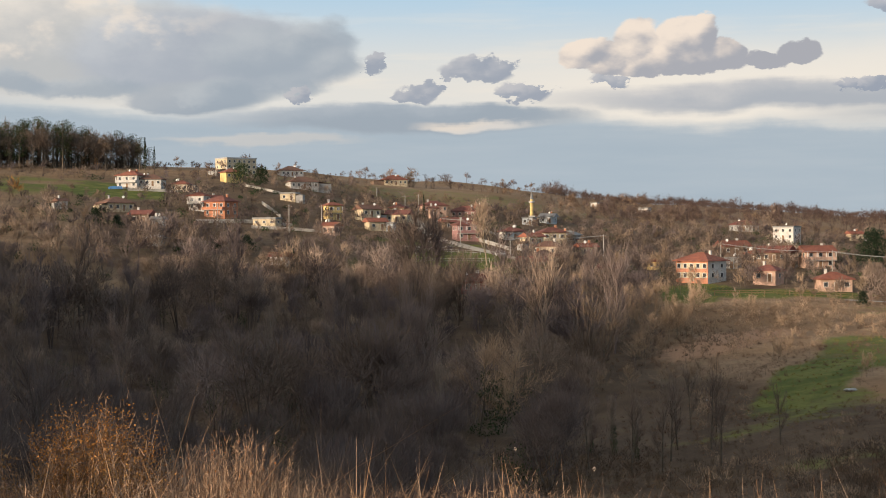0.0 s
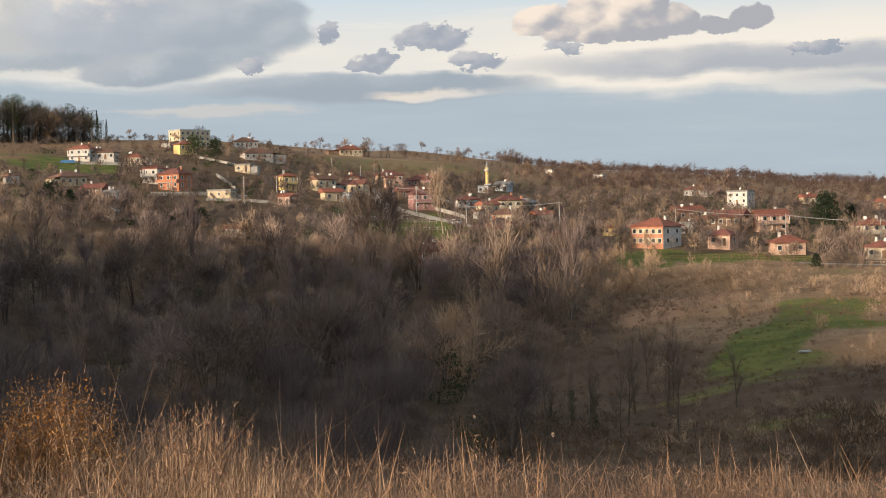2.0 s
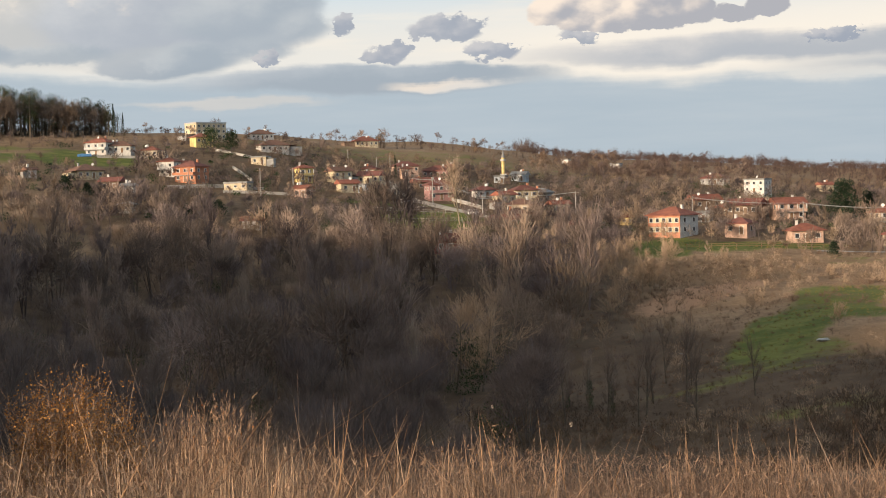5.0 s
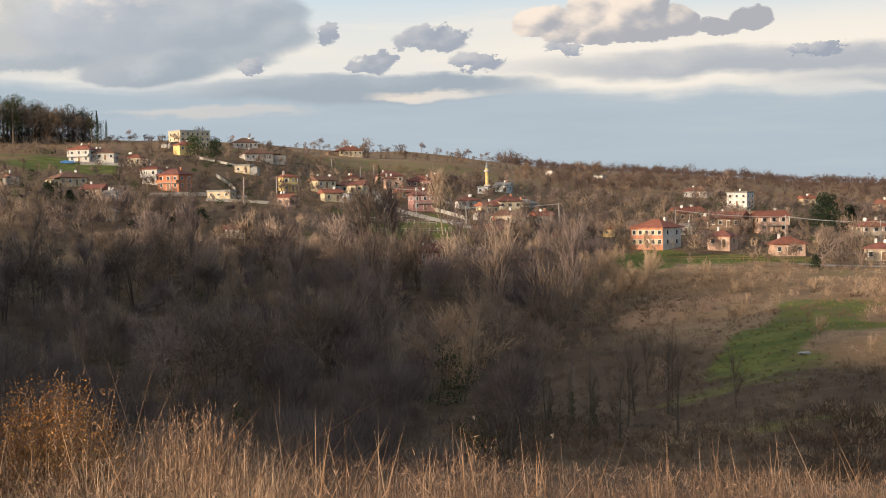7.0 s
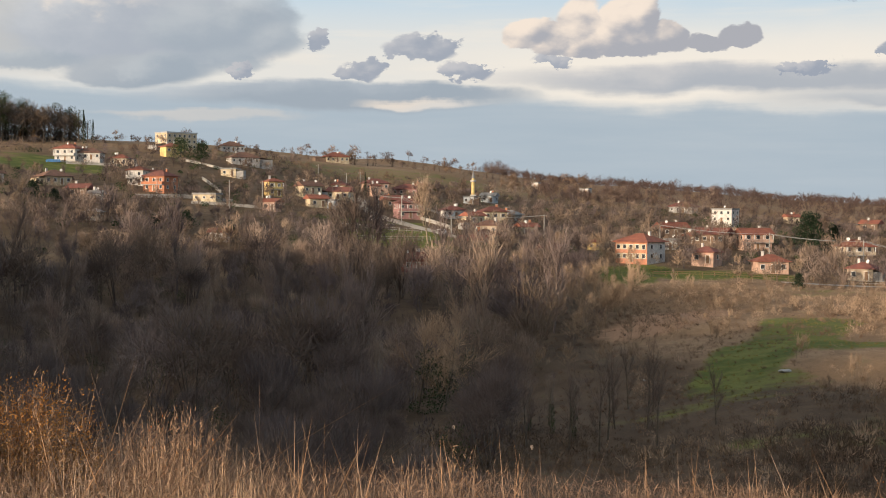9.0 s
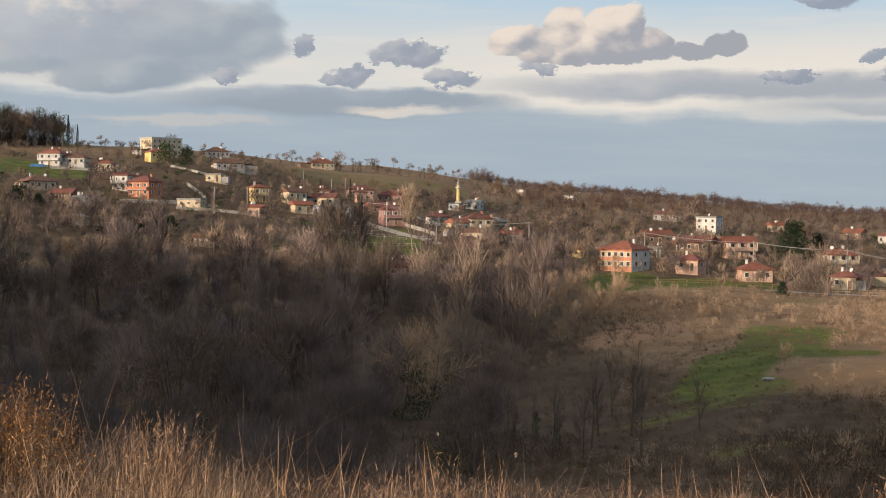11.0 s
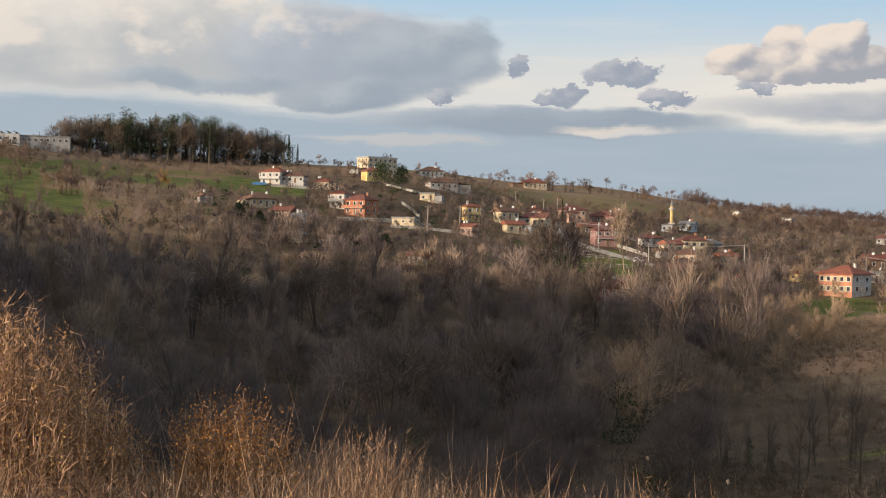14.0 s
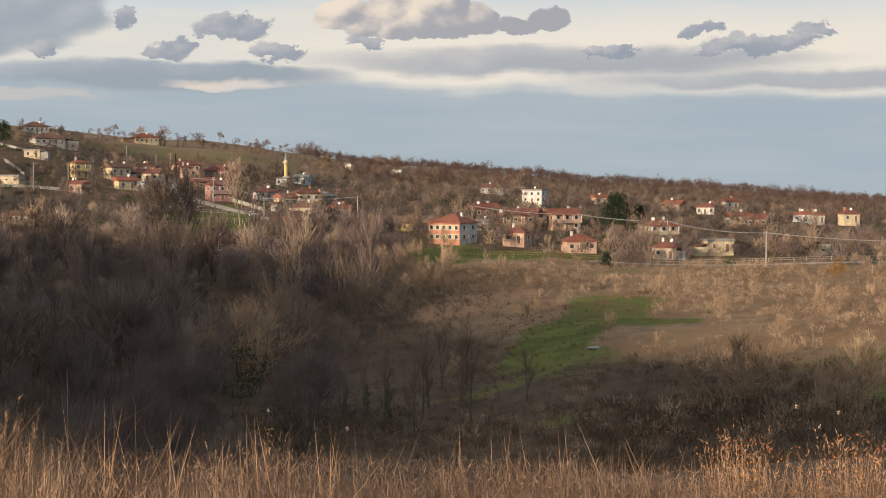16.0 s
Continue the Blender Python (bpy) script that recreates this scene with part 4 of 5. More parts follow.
            w[:, 2] = v[:, 2] * k * RNG.uniform(0.9, 1.1) + h
            vs.append(w)
            fs.append(f + base)
            cs.append(np.tile(c, (len(v), 1)))
            base += len(v)
    me = mesh_of(name, np.concatenate(vs), np.concatenate(fs), TWIG, np.concatenate(cs))
    return tagged(new(name, me), label, category, kind="stuff")


def polar(n, a0, a1, d0, d1):
    a, d = np.radians(RNG.uniform(a0, a1, n)), np.sqrt(RNG.uniform(d0 * d0, d1 * d1, n))
    return np.stack([d * np.sin(a), d * np.cos(a)], 1)


def clear(p, margin=1.0, before=9, behind=7):
    """Keeps trees out of the houses and from close before them, and off the road and the green."""
    a, d = np.arctan2(p[:, 0], p[:, 1]), np.hypot(p[:, 0], p[:, 1])
    keep = np.ones(len(p), bool)
    for x, y, w, depth, *_ in HOUSES:
        ah, dh = math.atan2(x, y), math.hypot(x, y)
        keep &= ~((np.abs(a - ah) < margin * w * 0.62 / dh) & (d > dh - before) & (d < dh + behind))
    for (x0, y0), (x1, y1) in zip(ROAD[:-1], ROAD[1:]):
        t = np.clip(((p[:, 0] - x0) * (x1 - x0) + (p[:, 1] - y0) * (y1 - y0)) / ((x1 - x0) ** 2 + (y1 - y0) ** 2), 0, 1)
        keep &= np.hypot(p[:, 0] - x0 - t * (x1 - x0), p[:, 1] - y0 - t * (y1 - y0)) > 5
    keep &= ~((a > -0.045) & (a < 0.04) & (d > 375) & (d < 480))
    return keep & (patches(p[:, 0], p[:, 1]) < 0.4)


def spaced(p, gap):
    """Drops places closer than gap to one kept before."""
    cells, kept = {}, []
    for i, (x, y) in enumerate(p):
        c = (int(x // gap), int(y // gap))
        near = [q for dx in (-1, 0, 1) for dy in (-1, 0, 1) for q in cells.get((c[0] + dx, c[1] + dy), ())]
        if all((x - p[q][0]) ** 2 + (y - p[q][1]) ** 2 > gap * gap for q in near):
            cells.setdefault(c, []).append(i)
            kept.append(i)
    return p[kept]


def tint_for(p, spread=0.44):
    """Bark colours that drift over the hillside, from grey-violet to straw."""
    k = 0.35 + 0.4 * np.sin(p[:, 0] * 0.083 + 1.0) * np.sin(p[:, 1] * 0.061 + 0.5) + 0.3 * np.sin(p[:, 0] * 0.21) * np.sin(p[:, 1] * 0.17) + RNG.normal(size=len(p)) * 0.32
    k = np.clip(k, 0, 1)[:, None]
    return (np.array([0.70, 0.65, 0.69]) * (1 - k) + np.array([1.30, 1.14, 0.93]) * k) * RNG.uniform(1 - spread, 1 + spread, (len(p), 1))


ROAD = [(-12, 585), (-9, 540), (-6, 515), (-1, 493), (9, 474), (18, 458), (24, 440), (27, 425)]

# the wood in the valley: the nearest as trees of their own, the rest joined
valley = polar(9000, -31, 9, 82, 345)
az, dist = np.degrees(np.arctan2(valley[:, 0], valley[:, 1])), np.hypot(valley[:, 0], valley[:, 1])
edge = np.interp(dist, [80, 120, 160, 230, 345], [2.5, 4, 5, 6.5, 9])
valley = spaced(valley[(az < edge) & clear(valley, 1.1, 44, 6) & (patches(valley[:, 0], valley[:, 1]) < 0.3) & (canopy(valley[:, 0], valley[:, 1]) > 0.42) & ~((np.abs(az - 2.3) < 2.0) & (dist > 108) & (dist < 200))], 5.6)
dist = np.hypot(valley[:, 0], valley[:, 1])
order = np.argsort(dist)
near, far = valley[order[:135]], valley[order[135:]]
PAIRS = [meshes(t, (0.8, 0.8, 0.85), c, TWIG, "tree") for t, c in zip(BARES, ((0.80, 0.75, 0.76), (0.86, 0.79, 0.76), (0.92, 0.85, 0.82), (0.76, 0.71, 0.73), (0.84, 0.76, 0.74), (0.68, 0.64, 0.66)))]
for x, y in near:
    plant(PAIRS[RNG.integers(6)], x, y, "leafless grey-brown tree in the shaded valley wood", "tree", RNG.uniform(0.75, 1.5) * canopy(x, y), RNG.uniform(0, 360), "valley trees")
scatter(MIDDLES, far, tint_for(far), 0.75, 1.65, "valley_wood", "dense leafless brown wood filling the valley", "wood")

# ---- the village: trees between the houses, hedges, the skyline ----


def hedge(x0, y0, x1, y1, n, wide):
    t = RNG.uniform(0, 1, n)
    return np.stack([x0 + (x1 - x0) * t + RNG.normal(size=n) * wide, y0 + (y1 - y0) * t + RNG.normal(size=n) * wide], 1)


groves = polar(4400, -28, 29, 335, 690)
patchy = np.sin(groves[:, 0] * 0.045 + 2) * np.sin(groves[:, 1] * 0.036) + np.sin(groves[:, 0] * 0.11) * np.sin(groves[:, 1] * 0.09 + 1) * 0.6 + RNG.normal(size=len(groves)) * 0.35
groves = groves[(patchy > -0.45) & clear(groves, 0.8, 10, 4)]
dense = np.concatenate([polar(130, -6.2, -1.2, 345, 410), polar(240, 6.2, 11.2, 415, 640), polar(90, 2.8, 6.0, 350, 430), polar(60, -14, -9, 345, 420), polar(330, -28, -8, 335, 432), polar(70, -8, 0, 335, 380)])
dense = dense[clear(dense, 0.75, 5, 6)]
village = spaced(np.concatenate([dense, groves]), 4.4)
# behind every house a taller tree or two, and some at its corners
yard_trees, yard_bushes = [], []
for x, y, w, depth, *_ in HOUSES:
    c, q = x / math.hypot(x, y), y / math.hypot(x, y)
    for lo, hi, a, b, n, kept in ((0.85, 1.6, -2, 5, 1, yard_trees), (-1.0, 1.0, 6, 12, 3, yard_trees), (-0.9, 0.9, -6, -3, 2, yard_bushes), (-1.6, 1.6, -16, -8, 3, yard_bushes)):
        for k in range(n):
            across = RNG.uniform(lo, hi) * w * 0.62 * (RNG.choice((-1, 1)) if lo > 0 else 1)
            away = RNG.uniform(a, b) + (depth / 2 if a > 0 else -depth / 2 if b < 0 else 0)
            kept.append((x + across * q + away * c, y - across * c + away * q))
yard_trees = np.array(yard_trees)
yard_trees = yard_trees[clear(yard_trees, 0.85, 1.5, 4)]
village = spaced(np.concatenate([village, yard_trees]), 3.4)
village_tint = tint_for(village, 0.3) * np.array([0.98, 0.97, 0.95]) * RNG.uniform(0.55, 1.2, (len(village), 1))
outer = np.hypot(village[:, 0], village[:, 1]) > 455
scatter(LIGHTS, village[~outer], village_tint[~outer], 0.75, 1.3, "village_trees", "leafless orchard and garden trees among the houses", "trees")
scatter(FARS, village[outer], village_tint[outer], 0.65, 1.2, "hillside_trees", "leafless trees among the upper houses of the village", "trees")
BUSHES = [(tube((0, 0, -0.2), (0, 0, 0.5), 0.06, 0.03, 3), dome_tree(RNG, size, size * wide, 64, 0.075, 0.0, 4, 0.6)[1]) for size, wide in ((2.2, 0.8), (1.7, 1.0), (2.8, 0.7), (1.5, 1.3))]
bushes = polar(2900, -28, 29, 335, 720)
wave = np.sin(bushes[:, 0] * 0.07 + 1) * np.sin(bushes[:, 1] * 0.06 + 2) + RNG.normal(size=len(bushes)) * 0.6
bushes = np.concatenate([bushes[(wave > -0.25) & clear(bushes, 0.95, 5, 4)], np.array(yard_bushes)])
scatter(BUSHES, bushes, tint_for(bushes, 0.35) * np.array([0.85, 0.84, 0.76]), 0.8, 1.7, "garden_bushes", "bare brown bushes and brambles round the gardens", "bushes")
lines = np.concatenate([
    hedge(-95, 885, 140, 890, 75, 7), hedge(-150, 735, 10, 800, 60, 5), hedge(10, 790, 130, 800, 70, 8), hedge(60, 765, 175, 735, 70, 7), hedge(62, 740, 78, 760, 26, 5), hedge(84, 700, 130, 720, 60, 10), hedge(-270, 600, -170, 520, 40, 9),
    hedge(-230, 520, -160, 470, 36, 8), hedge(-130, 640, -70, 660, 16, 8), hedge(-60, 690, 0, 690, 22, 10), hedge(-300, 640, -230, 560, 36, 9), hedge(-205, 440, -150, 400, 30, 8), hedge(-70, 640, 60, 640, 45, 8)])
scatter(FARS, lines, tint_for(lines, 0.25) * np.array([1.0, 0.92, 0.84]), 0.55, 1.2, "hedgerow", "straggling leafless hedges along the field edges", "hedge")
ridge = polar(3300, 4, 31, 610, 1340)
ra, rd = np.degrees(np.arctan2(ridge[:, 0], ridge[:, 1])), np.hypot(ridge[:, 0], ridge[:, 1])
ridge = ridge[(rd > np.interp(ra, [4, 6, 8, 14, 29], [900, 720, 640, 640, 640])) & clear(ridge, 1.2, 30, 10)]
ridge_tint = np.array([0.52, 0.42, 0.40]) * RNG.uniform(0.7, 1.15, (len(ridge), 1))
scatter(TINY, ridge, ridge_tint, 0.6, 0.98, "hill_forest", "reddish-brown leafless forest on the far ridge", "forest")

under = polar(700, -31, 9, 60, 340)
under = under[clear(under, 1.1, 30, 6)]
under = np.concatenate([under, hedge(-258, 648, -150, 688, 130, 3), hedge(-250, 672, -150, 712, 130, 5)])
scatter(BUSHES, under, tint_for(under, 0.25) * 0.85, 0.8, 1.5, "undergrowth", "tangled dark undergrowth beneath the trees", "undergrowth")

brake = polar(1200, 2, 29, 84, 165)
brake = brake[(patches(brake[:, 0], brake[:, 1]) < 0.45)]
# tint lowered to deepen the hollow's shade in the bramble colour
scatter(BUSHES, brake, tint_for(brake, 0.25) * np.array([0.66, 0.62, 0.50]), 0.45, 1.0, "bramble_brake", "low brown brambles, tinted dark for the shaded hollow", "brambles")
CLUMPS = []
for k in range(5):
    n = 20
    way = unit(RNG.normal(size=(n, 3)) * np.array([0.55, 0.55, 0.25]) + np.array([0, 0, 0.9]))
    CLUMPS.append((tube((0, 0, -0.1), (0, 0, 0.25), 0.03, 0.02, 3), twigs(RNG.normal(size=(n, 3)) * np.array([0.22, 0.22, 0.05]) + np.array([0, 0, 0.02]), way, RNG.uniform(0.5, 1.1, n), np.full(n, 0.055), RNG)))
turf_at = np.concatenate([polar(5200, 8, 28, 110, 290), polar(1400, -4, 4, 395, 480), polar(900, 8, 16, 325, 375)])
turf_at = turf_at[patches(turf_at[:, 0], turf_at[:, 1]) > 0.35]
k = RNG.random((len(turf_at), 1))
scatter(CLUMPS, turf_at, np.array([0.70, 0.78, 0.22]) * (1 - k) + np.array([1.2, 1.05, 0.45]) * k, 0.16, 0.5, "green_turf", "tufts of green winter grass on the wet slope", "grass")
shade = []
dark = polar(340, -27, 28, 350, 660)
dark = dark[clear(dark, 1.0, 6, 6)]
for (x, y), z in zip(dark, land(dark[:, 0], dark[:, 1])):
    s = RNG.uniform(0.8, 2.2)
    shade.append(leaf_cloud(RNG, [(x, y, z + s * 0.7), (x + s * 0.6, y, z + s * 0.4), (x - s * 0.5, y + 0.5, z + s * 0.5)], [(s, s, s * 0.9)] * 3, 110, 0.26))
thick = polar(46, -29, 4, 120, 335)
for (x, y), z in zip(thick, land(thick[:, 0], thick[:, 1])):
    s = RNG.uniform(1.3, 2.6)
    shade.append(leaf_cloud(RNG, [(x, y, z + s * 1.7), (x + s * 0.5, y, z + s * 0.8), (x - s * 0.4, y + 0.5, z + s * 1.1)], [(s * 0.8, s * 0.8, s)] * 3, 700, 0.095))
v, f = join(shade)
tagged(new("evergreen_shrubs", mesh_of("evergreen_shrubs", v, f, NEEDLE, np.tile((1.25, 1.3, 1.1), (len(v), 1)))), "dark evergreen shrubs and ivy among houses and trees", "shrubs", kind="stuff")

floor_at = np.concatenate([hedge(-258, 668, -148, 710, 190, 4), hedge(-256, 684, -150, 722, 190, 5)])
scatter(BUSHES, floor_at, np.tile((0.42, 0.38, 0.35), (len(floor_at), 1)) * RNG.uniform(0.7, 1.2, (len(floor_at), 1)), 1.8, 4.2, "wood_understorey", "dark leafless understorey beneath the hilltop wood", "undergrowth")
# ---- the tall wood on the hill ----
PINES = [meshes(pine(RNG, h, r, 800, 15, base), (0.7, 0.65, 0.6), c, NEEDLE, "pine") for h, r, base, c in ((18.0, 4.6, 0.26, (1.35, 1.25, 1.0)), (20.0, 4.2, 0.32, (1.6, 1.35, 1.0)), (17.0, 5.0, 0.26, (1.1, 1.15, 1.0)))]


def tall_tree(rng, h, r):
    """A tall trunk that forks into limbs under a broad rounded crown of fine twigs."""
    wood, crown = bare_tree(rng, h * 0.9, r * 0.8, 14, 60, 90, 0.12, 1, 0.5)
    _, (v, f) = dome_tree(rng, h * 0.68, r * 1.2, 520, 0.15, 0.0, 9, 0.3)
    return wood, join([crown, (v + np.array([0, 0, h * 0.32]), f)])


TALLS = [meshes(tall_tree(RNG, h, r), (0.7, 0.7, 0.7), c, TWIG, "tree") for h, r, c in ((18.0, 4.6, (0.85, 0.76, 0.66)), (16.5, 5.2, (0.72, 0.66, 0.58)), (19.5, 4.2, (0.95, 0.82, 0.66)))]
for k in range(150):
    t, back_row = k / 149, RNG.uniform(0, 32)
    x, y = -254 + t * 104 + RNG.normal() * 1.5, 650 + t * 40 + back_row
    size = np.interp(t, [0, 0.15, 0.5, 0.75, 1], [0.95, 1.12, 1.26, 1.2, 0.78]) * RNG.uniform(0.8, 1.08)
    if RNG.random() < (0.42 if 0.12 < t < 0.75 else 0.15):
        plant(PINES[RNG.integers(3)], x, y, "tall dark pine in the hilltop wood", "tree", size, RNG.uniform(0, 360), "hilltop wood", "pine_tree")
    else:
        plant(TALLS[RNG.integers(3)], x, y, "tall leafless tree in the hilltop wood", "tree", size, RNG.uniform(0, 360), "hilltop wood")
CYPRESS = meshes(cypress(RNG, 15.5, 1.7), (1, 1, 1), (0.62, 0.7, 0.7), NEEDLE, "cypress")
plant(CYPRESS, -146, 690, "dark slender cypress beside the hilltop wood", "tree", 1.0, 0, "", "cypress_tree")
plant(CYPRESS, -142, 692, "shorter dark cypress beside the hilltop wood", "tree", 0.72, 90, "", "cypress_tree")
plant(CYPRESS, -243, 676, "dark cypress at the end of the hilltop wood", "tree", 1.1, 40, "", "cypress_tree")
plant(CYPRESS, -200, 690, "dark cypress inside the hilltop wood", "tree", 1.0, 140, "", "cypress_tree")

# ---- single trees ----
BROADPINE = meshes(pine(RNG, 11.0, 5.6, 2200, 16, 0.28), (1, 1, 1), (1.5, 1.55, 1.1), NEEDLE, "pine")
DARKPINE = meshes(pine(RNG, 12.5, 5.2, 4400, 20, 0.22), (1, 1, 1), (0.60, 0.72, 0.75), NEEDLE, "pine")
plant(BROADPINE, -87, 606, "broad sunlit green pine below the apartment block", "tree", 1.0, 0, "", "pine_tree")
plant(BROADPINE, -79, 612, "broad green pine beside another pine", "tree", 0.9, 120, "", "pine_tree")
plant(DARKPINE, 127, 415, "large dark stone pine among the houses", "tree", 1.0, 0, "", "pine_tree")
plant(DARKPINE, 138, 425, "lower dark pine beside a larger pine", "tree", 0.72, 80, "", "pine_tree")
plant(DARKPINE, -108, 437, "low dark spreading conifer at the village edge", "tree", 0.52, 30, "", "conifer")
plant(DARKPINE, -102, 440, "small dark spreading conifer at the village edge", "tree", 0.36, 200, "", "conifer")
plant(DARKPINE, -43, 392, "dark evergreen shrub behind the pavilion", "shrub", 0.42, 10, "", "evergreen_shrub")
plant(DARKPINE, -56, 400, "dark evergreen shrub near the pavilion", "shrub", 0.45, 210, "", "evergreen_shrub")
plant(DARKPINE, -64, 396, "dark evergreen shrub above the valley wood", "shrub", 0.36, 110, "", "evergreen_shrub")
plant(CYPRESS, -8, 592, "dark cypress beside the village road", "tree", 0.62, 0, "", "cypress_tree")
plant(DARKPINE, 95, 318, "dark round evergreen bush on the sunny slope", "bush", 0.30, 0, "", "evergreen_shrub")
LONE = meshes(bare_tree(RNG, 18.0, 3.6, 26, 320, 1100, 0.075, 1, 0.9), (1.9, 1.75, 1.5), (1.7, 1.5, 1.2), TWIG, "tree")
plant(LONE, 13.1, 419, "tall pale leafless poplar beside the road", "tree", 1.0, 0, "", "poplar_tree")
plant(LONE, -127.4, 360, "tall pale leafless poplar on the field edge", "tree", 0.78, 70, "", "poplar_tree")
SLENDER = meshes(bare_tree(RNG, 13.0, 1.4, 18, 260, 1000, 0.030, 1, 1.1), (1.5, 1.45, 1.35), (1.35, 1.25, 1.1), TWIG, "tree")
for x, y, k in ((-5.5, 205, 0.95), (-9, 300, 0.8), (-2, 305, 0.85), (-22, 318, 0.8), (3, 320, 0.8), (26, 330, 0.75), (-1, 176, 0.9), (-30, 240, 0.9)):
    plant(SLENDER, x, y, "slender pale leafless tree rising from the wood", "tree", k, x * 37, "slender trees")
# crown tint far above the other trees': evening sun put into the twig colour
LIT_CROWN = meshes(bare_tree(RNG, 8.2, 3.4, 24, 520, 2100, 0.028, 2, 0.55), (0.8, 0.75, 0.7), (2.5, 2.05, 1.5), TWIG, "tree")
# bark and crown tints raised so these shrub trees look sunlit
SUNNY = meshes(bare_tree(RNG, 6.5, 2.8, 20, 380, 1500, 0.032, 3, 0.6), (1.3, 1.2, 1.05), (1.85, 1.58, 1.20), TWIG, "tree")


def clad(x, y, pair, h, r, label, k=1.0):
    ob = plant(pair, x, y, label, "tree", k, x * 11)
    v, f = leaf_cloud(RNG, [(RNG.normal() * r * 0.35, RNG.normal() * r * 0.35, t * h) for t in np.linspace(0.1, 0.95, 8)], [(r, r, h * 0.12)] * 8, 2000, 0.08)
    part("ivy", mesh_of("ivy", v, f, NEEDLE, np.tile((1.2, 1.3, 1.1), (len(v), 1))), None, ob, "dark glossy ivy round the trunk")


clad(7.2, 190, LIT_CROWN, 4.6, 1.5, "ivy-clad tree with a leafless crown tinted golden as if sunlit", 1.75)
clad(19.6, 163, SLENDER, 6.8, 0.75, "dead slender trunk wrapped in dark ivy", 0.5)
clad(21.5, 157, SLENDER, 7.2, 0.60, "leaning slender trunk wrapped in dark ivy", 0.5)
clad(17.4, 165, SLENDER, 5.4, 0.55, "thin ivy-wrapped trunk in the shaded hollow", 0.45)
clad(-22, 345, PAIRS[2], 9.0, 1.6, "sunlit leafless tree with dark ivy-covered stem", 0.95)
clad(-30, 215, PAIRS[4], 7.0, 2.6, "ivy-smothered tree in the valley wood", 1.0)
clad(-56, 205, PAIRS[1], 6.0, 2.4, "ivy-smothered tree deep in the wood", 1.0)
clad(-78, 232, PAIRS[0], 8.0, 1.2, "tree with ivy-covered stem in the wood", 1.0)
clad(-48, 330, PAIRS[0], 7.0, 1.0, "leafless tree with ivy-covered stem", 0.9)
clad(-60, 338, PAIRS[4], 7.0, 1.0, "leafless tree with an ivy-covered trunk", 0.9)
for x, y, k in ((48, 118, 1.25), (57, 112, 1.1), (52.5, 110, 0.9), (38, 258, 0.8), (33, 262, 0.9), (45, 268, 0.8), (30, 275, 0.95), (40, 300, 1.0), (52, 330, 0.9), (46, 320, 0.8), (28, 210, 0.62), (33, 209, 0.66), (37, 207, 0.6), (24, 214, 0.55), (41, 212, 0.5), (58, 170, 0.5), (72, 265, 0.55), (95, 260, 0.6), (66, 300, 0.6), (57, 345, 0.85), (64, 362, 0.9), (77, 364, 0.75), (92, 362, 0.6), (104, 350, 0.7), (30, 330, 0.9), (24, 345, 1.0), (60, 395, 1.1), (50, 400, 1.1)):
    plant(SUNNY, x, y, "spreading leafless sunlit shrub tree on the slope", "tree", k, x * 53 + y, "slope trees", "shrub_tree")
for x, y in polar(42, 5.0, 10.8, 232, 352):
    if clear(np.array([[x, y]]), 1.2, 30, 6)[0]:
        plant(SUNNY, x, y, "leafless shrub tree above the hollow, tinted pale as if sunlit", "tree", RNG.uniform(0.55, 1.05), RNG.uniform(0, 360), "slope trees", "shrub_tree")
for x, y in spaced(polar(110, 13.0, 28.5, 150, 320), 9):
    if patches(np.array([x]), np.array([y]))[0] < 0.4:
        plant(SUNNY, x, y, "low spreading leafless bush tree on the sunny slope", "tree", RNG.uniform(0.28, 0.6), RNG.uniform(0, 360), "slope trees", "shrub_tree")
THIN = meshes(bare_tree(RNG, 9.0, 1.5, 12, 140, 420, 0.028, 1, 0.8), (0.8, 0.75, 0.7), (0.9, 0.8, 0.72), TWIG, "tree")
for x, y, k in ((25, 155, 1.0), (27, 162, 0.9), (30, 158, 1.05), (23, 148, 0.9), (33, 170, 0.8), (36, 150, 0.7), (28, 142, 0.9), (20, 150, 1.0), (16, 155, 1.0), (31, 176, 0.9)):
    plant(THIN, x, y, "thin leafless sapling in the shaded hollow", "tree", k, x * 71, "saplings", "sapling")
RUST = meshes(bare_tree(RNG, 7.5, 3.0, 16, 300, 1100, 0.06, 2, 0.5), (1, 0.9, 0.8), (1.75, 1.15, 0.45), TWIG, "tree")
plant(RUST, -158, 520, "round tree with yellow autumn leaves in the field", "tree", 1.0, 0)
plant(RUST, -170, 690, "low round golden tree below the hilltop wood", "tree", 0.75, 50)
plant(RUST, -178, 694, "round golden-brown tree below the hilltop wood", "tree", 0.72, 150)
plant(RUST, 126, 262, "small tree with yellowing leaves on the slope", "tree", 0.75, 90)
for x, y, k in ((-185, 560, 0.9), (-196, 566, 0.8), (-214, 600, 0.9), (-225, 596, 0.8), (-232, 570, 0.7), (-205, 545, 0.9), (-167, 545, 0.7), (-240, 610, 0.9), (-222, 560, 0.75)):
    plant(PAIRS[int(x) % 6], x, y, "bare round fruit tree in the green field", "tree", k, x * 29, "field trees", "fruit_tree")

# ---- scrub: knee-high to head-high dry growth on the open slopes ----
slope = polar(6500, 3, 29.5, 85, 345)
sa = np.degrees(np.arctan2(slope[:, 0], slope[:, 1]))
wave = np.sin(slope[:, 0] * 0.13) * np.sin(slope[:, 1] * 0.09 + 1) + RNG.normal(size=len(slope)) * 0.5
